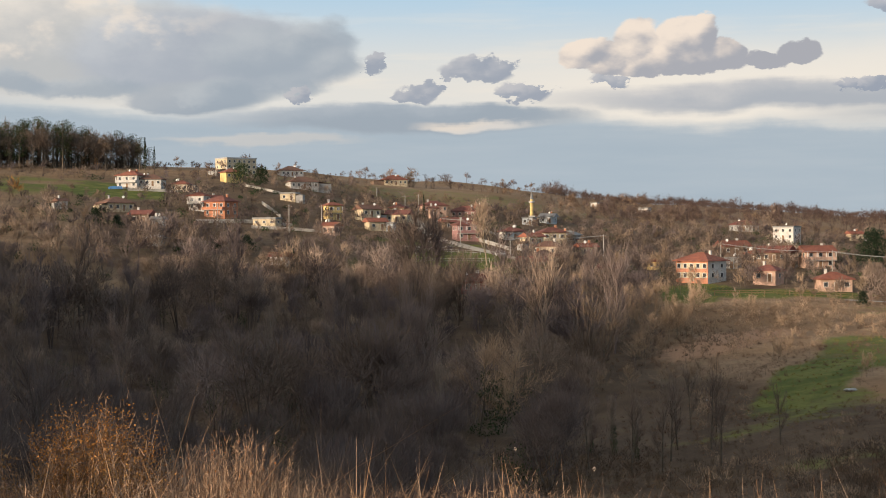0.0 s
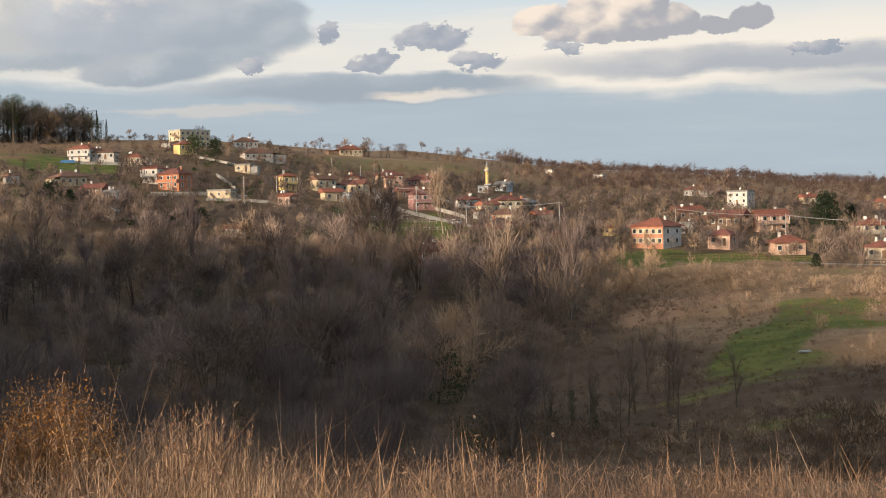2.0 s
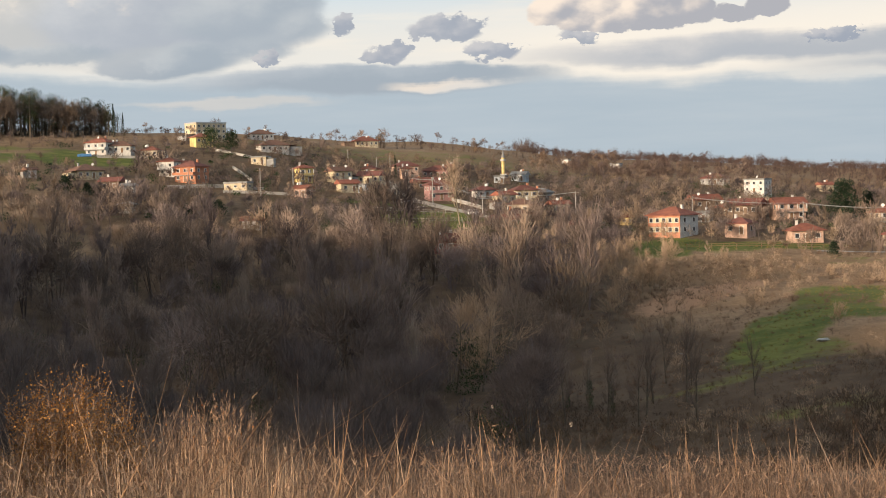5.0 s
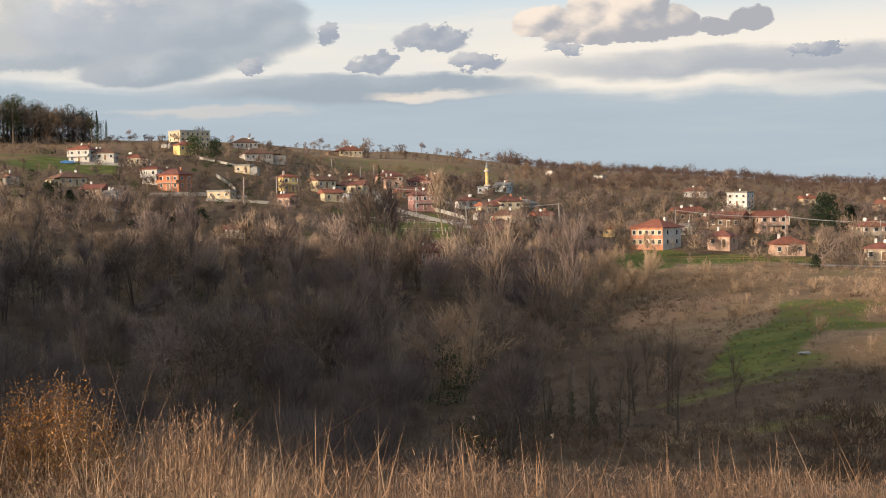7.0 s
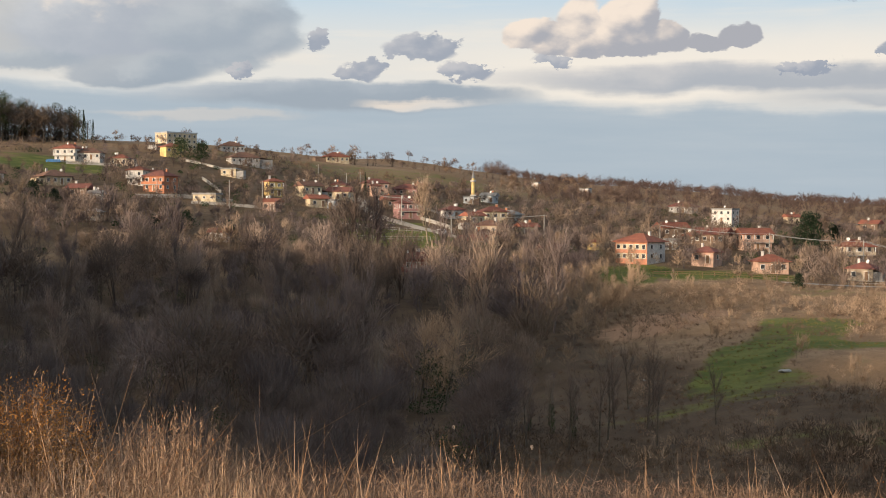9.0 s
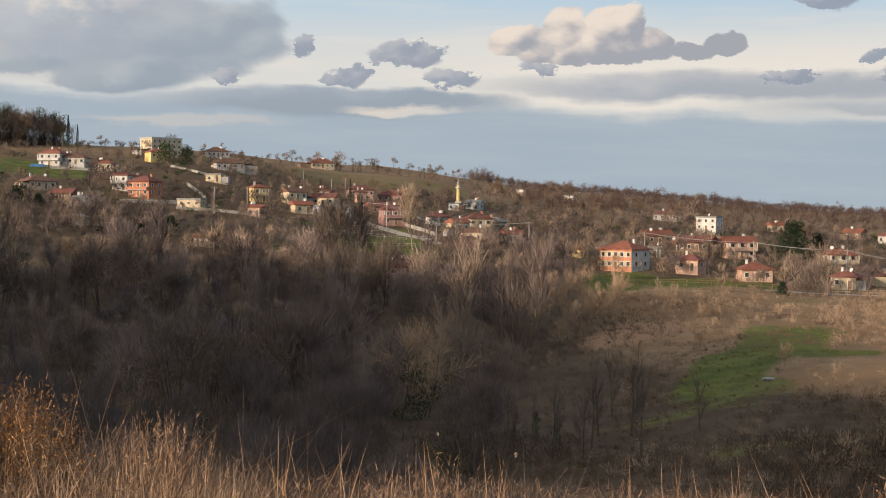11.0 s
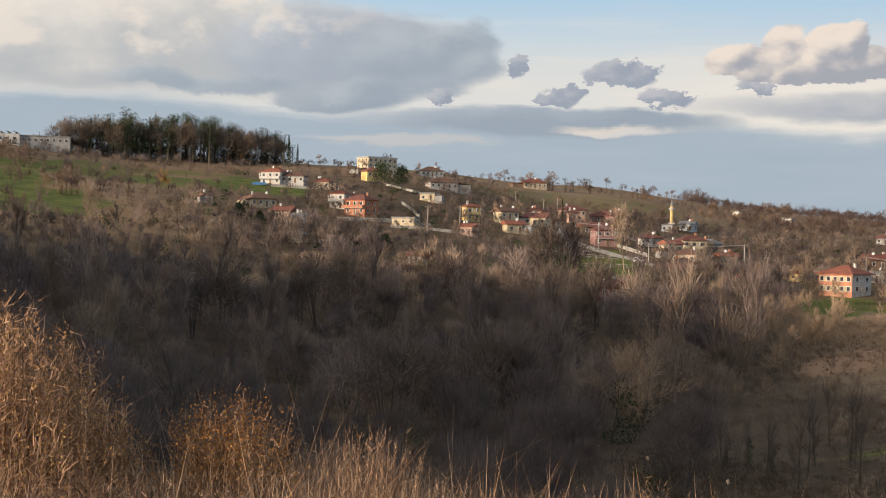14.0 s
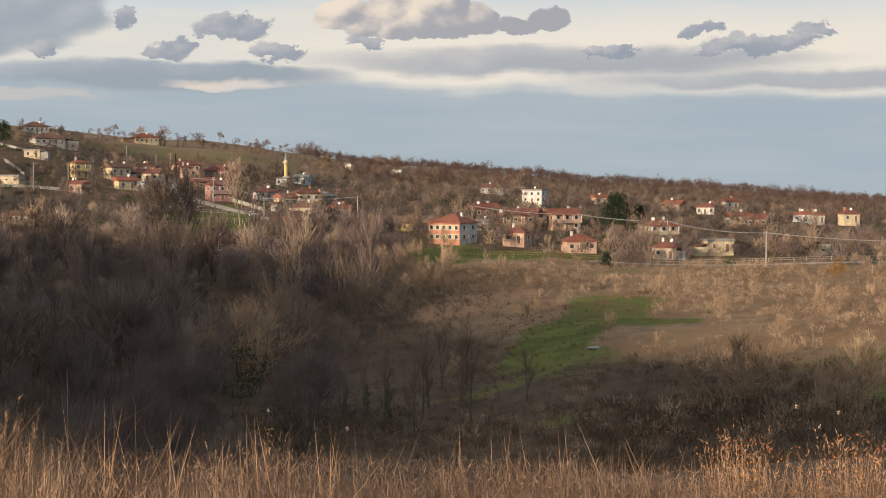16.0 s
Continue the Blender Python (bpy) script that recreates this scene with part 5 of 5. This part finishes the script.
slope = slope[(wave > -0.45) & (RNG.random(len(slope)) > patches(slope[:, 0], slope[:, 1]) * 0.8)]
k = RNG.random((len(slope), 1))
scatter(CLUMPS, slope, np.array([1.35, 1.05, 0.80]) * (1 - k) + np.array([0.95, 0.77, 0.60]) * k, 0.4, 1.2, "slope_scrub", "dry golden-brown scrub on the open slope", "scrub")
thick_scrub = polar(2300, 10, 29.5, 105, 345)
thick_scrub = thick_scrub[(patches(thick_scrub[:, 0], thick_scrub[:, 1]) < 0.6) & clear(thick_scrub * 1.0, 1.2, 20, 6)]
# tint well above the hollow's brambles: sunlight added to the bush colour
scatter(BUSHES, thick_scrub, np.array([1.75, 1.48, 1.14]) * RNG.uniform(0.4, 1.2, (len(thick_scrub), 1)), 0.35, 1.25, "slope_bushes", "dense reddish-brown leafless bushes, tinted bright for the sunny slope", "bushes")
rough = polar(2600, -28, 29, 345, 720)
rough = rough[clear(rough, 1.1, 14, 5)]
k = RNG.random((len(rough), 1))
scatter(CLUMPS, rough, np.array([1.1, 0.95, 0.72]) * (1 - k) + np.array([0.65, 0.64, 0.5]) * k, 0.5, 1.5, "village_scrub", "rough brown brambles and weeds round the gardens", "scrub")

# ---- road, green and village furniture ----


def ribbon(name, line, width, lift, mat, label, category):
    """A strip of road laid over the ground."""
    pts = []
    for (x0, y0), (x1, y1) in zip(line[:-1], line[1:]):
        for t in np.linspace(0, 1, 9)[:-1]:
            pts.append((x0 + (x1 - x0) * t, y0 + (y1 - y0) * t))
    pts = np.array(pts)
    side = unit(np.stack([np.gradient(pts[:, 1]), -np.gradient(pts[:, 0])], 1))
    bm = bmesh.new()
    rows = []
    for p, s in zip(pts, side):
        row = []
        for k in np.linspace(-1, 1, 5):
            q = p + s * k * width / 2
            row.append(bm.verts.new((q[0], q[1], ground_at(q[0], q[1]) + lift - (0.12 if abs(k) == 1 else 0))))
        rows.append(row)
    for a, b in zip(rows[:-1], rows[1:]):
        for k in range(4):
            bm.faces.new((a[k], a[k + 1], b[k + 1], b[k]))
    bmesh.ops.recalc_face_normals(bm, faces=bm.faces)
    me = bpy.data.meshes.new(name)
    bm.to_mesh(me)
    bm.free()
    me.materials.append(mat)
    tagged(new(name, me), label, category, kind="structure")


ribbon("road", ROAD, 5.0, 0.22, ASPHALT, "pale worn asphalt road winding down through the village", "road")
ribbon("road", [(-16, 463), (-4, 470), (4, 478)], 3.0, 0.2, ASPHALT, "narrow pale side path by the green", "road")
ribbon("track", [(95, 332), (125, 327), (165, 322), (200, 300)], 3.0, 0.2, CONCRETE, "pale dirt lane below the houses", "lane")


def utility_pole(x, y, h, label="grey wooden utility pole with a crossarm"):
    ob = thing("utility_pole", label, "pole", x, y, None, 0, "utility poles")
    part("pole", rod(bmesh.new(), (0, 0, -0.5), (0, 0, h), 0.19, 0.12, 7), CONCRETE, ob)
    arm = part("crossarm", box(-0.9, 0.9, -0.07, 0.07, h - 0.75, h - 0.6), WOOD, ob)
    for k in (-0.8, 0.0, 0.8):
        part("insulator", rod(bmesh.new(), (k, 0, h - 0.596), (k, 0, h - 0.4), 0.06, 0.04, 6), FRAME, arm)


for x, y, h in ((110, 397, 7.5), (-10.7, 623, 8.3), (-16.5, 615, 7.4), (-2, 489, 8.5), (6, 480, 9.1), (21.8, 456, 6.0), (49.8, 436, 10.0), (134.3, 317, 8.7), (128.3, 371, 7.9), (-49.6, 453, 10.5), (83.8, 424, 8.0), (-30, 640, 8.0), (-76, 474, 7.5), (-44, 510, 7.0)):
    utility_pole(x, y, h)


def power_line(points, label):
    """Three sagging wires from pole to pole."""
    ob = thing("power_line", label, "power line", *points[0][:2], 0.0)
    ob.matrix_basis = Matrix.Identity(4)
    for k in (-0.8, 0.0, 0.8):
        bm = bmesh.new()
        for (x0, y0, h0), (x1, y1, h1) in zip(points[:-1], points[1:]):
            z0, z1 = ground_at(x0, y0) + h0 - 0.36, ground_at(x1, y1) + h1 - 0.36
            span = [((x0 + (x1 - x0) * t + k), y0 + (y1 - y0) * t, z0 + (z1 - z0) * t - 4 * t * (1 - t) * 0.018 * math.hypot(x1 - x0, y1 - y0)) for t in np.linspace(0, 1, 9)]
            for p, q in zip(span[:-1], span[1:]):
                rod(bm, p, q, 0.03, 0.03, 4)
        part("wire", bm, METAL, ob)


power_line([(83.8, 424, 8.0), (110, 397, 7.5), (128.3, 371, 7.9), (134.3, 317, 8.7), (165, 262, 9.0)], "sagging wires strung between the utility poles")
utility_pole(165, 262, 9.0)
power_line([(-2, 489, 8.5), (6, 480, 9.1), (21.8, 456, 6.0), (49.8, 436, 10.0)], "thin wires along the village road")


def minaret(x, y):
    ob = thing("minaret", "slim pale-yellow minaret with a pointed dark cap", "minaret", x, y)
    part("base", box(-1.3, 1.3, -1.3, 1.3, -0.5, 3.5), WALLS["white"], ob)
    part("shaft", rod(bmesh.new(), (0, 0, 3.504), (0, 0, 10.6), 0.8, 0.72, 14), WALLS["yellow"], ob)
    deck = part("balcony", rod(bmesh.new(), (0, 0, 9.0), (0, 0, 9.35), 1.05, 1.3, 14), WALLS["white"], ob)
    part("railing", rod(bmesh.new(), (0, 0, 9.354), (0, 0, 9.9), 1.28, 1.28, 14), WALLS["white"], deck)
    cap = part("cap", rod(bmesh.new(), (0, 0, 10.604), (0, 0, 14.2), 0.82, 0.06, 14), ROOFS["grey"], ob, "grey lead-covered pointed cap")
    part("finial", rod(bmesh.new(), (0, 0, 14.204), (0, 0, 14.9), 0.05, 0.02, 5), METAL, cap)


minaret(39.0, 617)


def parked_van(x, y, turn):
    ob = thing("van", "small white van parked beside the road", "vehicle", x, y, ground_at(x, y) + 0.12, turn)
    out = [(-1.9, 0.35), (1.9, 0.35), (2.0, 0.95), (1.25, 1.1), (0.65, 1.75), (-1.8, 1.8), (-2.0, 1.0)]
    body = part("body", bent(out, -0.8, 0.8), CARPAINT, ob)
    part("windscreen", bent([(1.22, 1.14), (0.7, 1.68), (0.72, 1.69), (1.24, 1.15)], -0.7, 0.7), GLASS, body)
    for s in (-1, 1):
        part("side_window", box(-1.5, 0.45, s * 0.81 - 0.012, s * 0.81 + 0.012, 1.12, 1.6), GLASS, body)
        for wx in (-1.25, 1.25):
            wheel = part("wheel", rod(bmesh.new(), (wx, s * 0.72, 0.32), (wx, s * 0.86, 0.32), 0.32, 0.32, 14), RUBBER, ob)
            part("rim", rod(bmesh.new(), (wx, s * 0.864, 0.32), (wx, s * 0.88, 0.32), 0.19, 0.18, 10), METAL, wheel)
        part("headlight", box(1.93, 2.03, s * 0.6 - 0.14, s * 0.6 + 0.14, 0.72, 0.88), FRAME, body)


parked_van(-2.9, 483, 35)
parked_van(18.5, 449, -60)


def fence(x0, y0, x1, y1, n, h, mat, label):
    ob = thing("fence", label, "fence", x0, y0)
    base = Vector((x0, y0, ground_at(x0, y0)))
    pts = [Vector((x0 + (x1 - x0) * k / n, y0 + (y1 - y0) * k / n, ground_at(x0 + (x1 - x0) * k / n, y0 + (y1 - y0) * k / n))) - base for k in range(n + 1)]
    for p in pts:
        part("post", rod(bmesh.new(), p + Vector((0, 0, -0.3)), p + Vector((0, 0, h)), 0.08, 0.07, 5), mat, ob)
    for z in (0.45, 0.9):
        bm = bmesh.new()
        for p, q in zip(pts[:-1], pts[1:]):
            rod(bm, p + Vector((0, 0, h * z)), q + Vector((0, 0, h * z)), 0.05, 0.05, 4)
        part("rail", bm, mat, ob)


fence(-8, 425, 14, 425, 9, 1.5, CONCRETE, "pale post and rail fence round the green")
fence(-9, 452, 12, 452, 9, 1.4, CONCRETE, "pale post and rail fence beside the road")
fence(-8, 425, -9, 452, 5, 1.4, CONCRETE, "pale side fence of the village green")
fence(66, 342, 108, 339, 14, 1.1, WOOD, "weathered wooden garden fence below the houses")
fence(112, 334, 176, 327, 20, 1.1, CONCRETE, "pale roadside fence along the lane")


def garden_wall(x0, y0, x1, y1, h, mat, label):
    n = 6
    ob = thing("garden_wall", label, "wall", x0, y0)
    base = Vector((x0, y0, ground_at(x0, y0)))
    bm = bmesh.new()
    side = Vector((y1 - y0, x0 - x1, 0)).normalized() * 0.15
    rows = []
    for k in range(n + 1):
        x, y = x0 + (x1 - x0) * k / n, y0 + (y1 - y0) * k / n
        p = Vector((x, y, ground_at(x, y))) - base
        rows.append([bm.verts.new(q) for q in (p - side - Vector((0, 0, 0.6)), p + side - Vector((0, 0, 0.6)), p + side + Vector((0, 0, h)), p - side + Vector((0, 0, h)))])
    for a, b in zip(rows[:-1], rows[1:]):
        for k in range(4):
            bm.faces.new((a[k], a[(k + 1) % 4], b[(k + 1) % 4], b[k]))
    bm.faces.new(rows[0][::-1]), bm.faces.new(rows[-1])
    bmesh.ops.recalc_face_normals(bm, faces=bm.faces)
    part("masonry", bm, mat, ob)


for x0, y0, x1, y1, h in ((-84, 478, -62, 486, 1.3), (-62, 486, -52, 486, 1.0), (-72, 560, -60, 520, 1.2), (-130, 580, -108, 585, 1.0), (10, 500, 22, 470, 1.2), (-88, 620, -62, 600, 1.0), (-64, 470, -40, 474, 1.0)):
    garden_wall(x0, y0, x1, y1, h, CONCRETE, "low pale concrete garden wall on the slope")


def boulder(x, y, r, label):
    bm = bmesh.new()
    bmesh.ops.create_icosphere(bm, subdivisions=2, radius=r)
    for q in bm.verts:
        q.co *= 0.8 + 0.4 * noise.noise(q.co * 1.7)
        q.co.z *= 0.35
        q.co.x *= 1.5
    me = bpy.data.meshes.new("boulder")
    bm.to_mesh(me)
    bm.free()
    me.materials.append(STONE)
    ob = new("boulder", me)
    ob.matrix_basis = pose(x, y, ground_at(x, y) + r * 0.1, 0, 0, 20)
    tagged(ob, label, "rock")


boulder(53.1, 182.9, 0.85, "flat pale boulder lying on the green slope")
boulder(37, 196, 0.5, "small pale stone in the dry grass")
boulder(72, 117, 0.5, "small pale stone beside the scrub")

# ---- the hilltop at the viewer's feet: dry grass, stalks and shrubs ----


def blades(rng, n, a0, a1, d0, d1, h0, h1, w, lean, droop):
    """Curved tapering blades of three joints."""
    a, d = np.radians(rng.uniform(a0, a1, n)), rng.uniform(d0, d1, n)
    x, y = d * np.sin(a), d * np.cos(a)
    foot = np.stack([x, y, land(x, y) - 0.02], 1)
    h = rng.uniform(h0, h1, n) * (0.9 + 0.18 * np.sin(x * 2.1 + 1) * np.sin(y * 1.7)) * np.interp(np.degrees(a), [-30, -12, 8, 30], [1.32, 1.28, 1.02, 0.94])
    phi = rng.uniform(0, 2 * np.pi, n)
    out = np.stack([np.cos(phi), np.sin(phi), np.zeros(n)], 1) * (np.abs(rng.normal(size=n)) * lean)[:, None]
    side = np.stack([np.cos(phi * 1.7), np.sin(phi * 1.7), np.zeros(n)], 1) * (w * rng.uniform(0.6, 1.3, n) / 2)[:, None]
    up = np.array([0, 0, 1.0])
    spine = [foot + (out * t + out * droop * t * t * 1.5) * h[:, None] + up * (h * (t - droop * 0.25 * t * t))[:, None] for t in (0, 0.55, 1.0)]
    v = np.stack([spine[0] - side, spine[0] + side, spine[1] - side * 0.8, spine[1] + side * 0.8, spine[2]], 1).reshape(-1, 3)
    i = np.arange(n) * 5
    f = np.concatenate([np.stack([i + p, i + q, i + r], 1) for p, q, r in ((0, 1, 3), (0, 3, 2), (2, 3, 4))])
    return v, f


def tinted(groups, name, mat, label, category):
    vs, fs, cs, base = [], [], [], 0
    for (v, f), per, colours in groups:
        n = len(v) // per
        k = RNG.random((n, 1))
        c = (np.array(colours[0]) * (1 - k) + np.array(colours[1]) * k) * RNG.uniform(0.7, 1.25, (n, 1))
        vs.append(v), fs.append(f + base), cs.append(np.repeat(c, per, 0))
        base += len(v)
    me = mesh_of(name, np.concatenate(vs), np.concatenate(fs), mat, np.concatenate(cs))
    return tagged(new(name, me), label, category, kind="stuff")


PALE, TAN, RUSTY = (0.98, 0.88, 0.76), (0.64, 0.52, 0.42), (0.95, 0.68, 0.42)
tinted([(blades(RNG, 36000, -30, 33, 4.5, 7.9, 0.34, 0.60, 0.0055, 0.22, 0.3), 5, (TAN, PALE)),
        (blades(RNG, 21000, -30, 33, 4.5, 7.6, 0.30, 0.56, 0.0060, 0.65, 0.6), 5, ((0.65, 0.54, 0.46), PALE)),
        (blades(RNG, 9000, -30, -5, 4.6, 7.6, 0.44, 0.70, 0.0055, 0.3, 0.4), 5, ((1.1, 0.95, 0.75), (1.5, 1.32, 1.08))),
        (blades(RNG, 900, -30, 30, 4.8, 7.2, 0.55, 0.80, 0.0050, 0.35, 0.4), 5, (PALE, RUSTY))],
       "dry_grass", STRAW, "dense straw-coloured dry winter grass on the hilltop", "grass")
stalk_groups = []
for a0, a1, n, tall in ((-19, -16, 8, 0.95), (-14.5, -11.5, 10, 0.95), (-4.5, 1.5, 24, 0.86), (2.5, 7.5, 20, 0.82), (-10, -5, 8, 0.82), (10, 18, 12, 0.70), (18, 28, 22, 0.74), (-30, -22, 14, 0.85)):
    stalk_groups.append((blades(RNG, int(1.6 * n), a0, a1, 5.2, 6.8, tall * 0.70, tall * 1.12, 0.0070, 0.40, 0.35), 5, (PALE, RUSTY)))
    stalk_groups.append((blades(RNG, 4 * n, a0 - 2, a1 + 2, 5.2, 6.8, tall * 0.6, tall * 1.05, 0.0055, 0.42, 0.45), 5, (TAN, PALE)))
n = 52000
a, d = np.radians(RNG.uniform(-30, 30, n)), RNG.uniform(4.7, 7.4, n)
x, y = d * np.sin(a), d * np.cos(a)
top = 0.50 * np.interp(np.degrees(a), [-30, -12, 8, 30], [1.32, 1.28, 1.02, 0.94])
start = np.stack([x, y, land(x, y) + top * RNG.uniform(0.35, 1.02, n)], 1)
way = unit(RNG.normal(size=(n, 3)) * np.array([0.7, 0.7, 0.6]) + np.array([0, 0, 0.75]))
tinted([(twigs(start, way, RNG.uniform(0.012, 0.060, n), RNG.uniform(0.0015, 0.0036, n), RNG), 3, ((0.42, 0.31, 0.25), (0.98, 0.83, 0.70)))], "grass_tangle", STRAW, "crumpled dead leaves and bents among the grass", "grass")
tinted(stalk_groups, "grass_stalks", STRAW, "tall dead weed stalks above the dry grass", "grass")


def shrub(x, y, w, h, stems, leaves, leaf_tint, label):
    """A many-stemmed shrub with some dead leaves still on it."""
    ob = thing("shrub", label, "shrub", x, y)
    foot = RNG.normal(size=(stems, 3)) * np.array([w * 0.26, w * 0.20, 0])
    way = unit(foot * np.array([0.30 / w, 0.30 / w, 0]) + RNG.normal(size=(stems, 3)) * 0.085 + np.array([0, 0, 1.0]))
    dome = np.sqrt(np.clip(1 - (foot[:, 0] / (w * 0.75)) ** 2 - (foot[:, 1] / (w * 0.75)) ** 2, 0.1, 1))
    length = h * dome * RNG.uniform(0.5, 1.0, stems) ** 0.7
    v, f = twigs(foot, way, length, np.full(stems, 0.0062), RNG)
    c = np.repeat(np.array([0.95, 0.80, 0.66]) * RNG.uniform(0.5, 1.4, (stems, 1)), 3, 0)
    tagged(part("stem_clump", mesh_of("stem_clump", v, f, STRAW, c), None, ob), kind="stuff")
    n2 = stems * 16
    pick = RNG.integers(0, stems, n2)
    s = RNG.uniform(0.15, 1.0, n2)
    start = foot[pick] + way[pick] * (length[pick] * s)[:, None]
    v, f = twigs(start, unit(way[pick] + RNG.normal(size=(n2, 3)) * 0.5), h * RNG.uniform(0.015, 0.055, n2), np.full(n2, 0.0038), RNG)
    tagged(part("twig_clump", mesh_of("twig_clump", v, f, STRAW, np.repeat(np.array([1.0, 0.82, 0.64]) * RNG.uniform(0.4, 1.4, (n2, 1)), 3, 0)), None, ob), kind="stuff")
    pick = RNG.integers(0, stems, leaves)
    s = RNG.beta(2.2, 1.2, leaves)
    at = foot[pick] + way[pick] * (length[pick] * s)[:, None] + RNG.normal(size=(leaves, 3)) * 0.02
    a = unit(RNG.normal(size=(leaves, 3)))
    b = unit(np.cross(a, RNG.normal(size=(leaves, 3))))
    k = RNG.uniform(0.0030, 0.0070, (leaves, 1))
    v = np.stack([at - a * k, at + b * k * 0.65, at + a * k, at - b * k * 0.65], 1).reshape(-1, 3)
    f = np.arange(leaves * 4).reshape(-1, 4)
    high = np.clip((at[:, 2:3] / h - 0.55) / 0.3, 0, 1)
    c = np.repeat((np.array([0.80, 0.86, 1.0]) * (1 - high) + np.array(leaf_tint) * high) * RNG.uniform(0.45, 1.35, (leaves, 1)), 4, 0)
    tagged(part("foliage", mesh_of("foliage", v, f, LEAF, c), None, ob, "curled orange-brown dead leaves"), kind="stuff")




def thicket(x, y, outline, depth, stems, leaves, label):
    """A dense leaning shrub: upright stems under an uneven outline of (offset, height), withered leaves all through,
    tinted more orange towards the top left.
    """
    ob = thing("shrub", label, "shrub", x, y)
    ox, oh = np.array(outline).T
    foot = np.stack([RNG.uniform(ox[0], ox[-1], stems), RNG.uniform(-depth, depth, stems), np.zeros(stems)], 1)
    foot[:, 2] = land(foot[:, 0] + x, foot[:, 1] + y) - ground_at(x, y) - 0.02
    tip = foot + RNG.normal(size=(stems, 3)) * np.array([0.07, 0.07, 0])
    cap = np.interp(tip[:, 0], ox, oh) * np.sqrt(np.clip(1 - (foot[:, 1] / depth) ** 2 * 0.5, 0.2, 1))
    tip[:, 2] = cap * RNG.uniform(0.55, 1.03, stems) ** 0.6
    run = tip - foot
    v, f = twigs(foot, unit(run), np.linalg.norm(run, axis=1), np.full(stems, 0.0075), RNG)
    tagged(part("stem_clump", mesh_of("stem_clump", v, f, STRAW, np.repeat(np.array([1.25, 1.02, 0.80]) * RNG.uniform(0.3, 1.4, (stems, 1)), 3, 0)), None, ob), kind="stuff")
    n2 = stems * 15
    pick, s = RNG.integers(0, stems, n2), RNG.uniform(0.35, 0.98, n2)
    v, f = twigs(foot[pick] + run[pick] * s[:, None], unit(RNG.normal(size=(n2, 3)) * 0.55 + np.array([0, 0, 0.8])), RNG.uniform(0.03, 0.10, n2), np.full(n2, 0.0042), RNG)
    tagged(part("twig_clump", mesh_of("twig_clump", v, f, STRAW, np.repeat(np.array([1.15, 0.92, 0.70]) * RNG.uniform(0.3, 1.5, (n2, 1)), 3, 0)), None, ob), kind="stuff")
    pick, s = RNG.integers(0, stems, leaves), RNG.beta(3.0, 1.3, leaves)
    at = foot[pick] + run[pick] * s[:, None] + RNG.normal(size=(leaves, 3)) * 0.018
    a = unit(RNG.normal(size=(leaves, 3)))
    b = unit(np.cross(a, RNG.normal(size=(leaves, 3))))
    k = RNG.uniform(0.0045, 0.0105, (leaves, 1))
    v = np.stack([at - a * k, at + b * k * 0.65, at + a * k, at - b * k * 0.65], 1).reshape(-1, 3)
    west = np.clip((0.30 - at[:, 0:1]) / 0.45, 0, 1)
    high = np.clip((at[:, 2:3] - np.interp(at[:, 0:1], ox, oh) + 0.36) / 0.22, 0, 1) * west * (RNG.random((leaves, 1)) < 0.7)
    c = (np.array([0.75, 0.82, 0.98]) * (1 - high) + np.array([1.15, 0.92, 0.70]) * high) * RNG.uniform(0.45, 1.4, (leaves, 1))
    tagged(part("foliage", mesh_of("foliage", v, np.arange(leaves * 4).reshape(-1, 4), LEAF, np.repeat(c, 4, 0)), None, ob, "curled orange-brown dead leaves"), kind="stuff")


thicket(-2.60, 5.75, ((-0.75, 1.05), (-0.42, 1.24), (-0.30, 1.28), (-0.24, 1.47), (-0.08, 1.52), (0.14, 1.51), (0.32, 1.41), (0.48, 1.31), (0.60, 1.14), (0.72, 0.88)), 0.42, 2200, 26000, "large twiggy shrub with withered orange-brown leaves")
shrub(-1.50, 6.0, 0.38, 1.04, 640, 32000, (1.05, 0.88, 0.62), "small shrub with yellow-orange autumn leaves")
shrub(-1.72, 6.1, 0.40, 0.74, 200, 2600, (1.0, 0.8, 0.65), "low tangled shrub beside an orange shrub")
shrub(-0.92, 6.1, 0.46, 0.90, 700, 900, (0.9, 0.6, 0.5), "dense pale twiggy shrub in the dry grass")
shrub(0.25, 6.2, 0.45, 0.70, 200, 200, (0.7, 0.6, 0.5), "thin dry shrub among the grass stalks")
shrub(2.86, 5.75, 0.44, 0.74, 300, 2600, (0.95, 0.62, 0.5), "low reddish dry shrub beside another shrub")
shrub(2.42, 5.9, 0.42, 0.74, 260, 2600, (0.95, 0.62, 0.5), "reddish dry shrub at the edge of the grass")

# ---- pale seed fluff on the stalks, and a blue tarpaulin by the white house ----
fluff = []
for a in (2.9, 6.1, 24.2, 25.1, 25.8):
    d = RNG.uniform(5.6, 6.4)
    fluff.append(leaf_cloud(RNG, [(d * math.sin(radians(a)), d * math.cos(radians(a)), RNG.uniform(0.62, 0.78))], [(0.007, 0.007, 0.010)], 18, 0.004))
v, f = join(fluff)
tagged(new("seed_heads", mesh_of("seed_heads", v, f, STRAW, np.tile((1.2, 1.2, 1.15), (len(v), 1)))), "pale fluffy seed heads on the dead stalks", "seed heads", kind="stuff")
sheet = thing("tarpaulin", "bright blue tarpaulin over a low frame", "tarpaulin", -135.5, 582, None, 12)
part("cover", bent([(-3.0, 0.0), (-2.8, 0.9), (-1.0, 1.25), (0.6, 1.1), (2.6, 1.2), (3.0, 0.0)], -1.1, 1.1), BLUE, sheet)
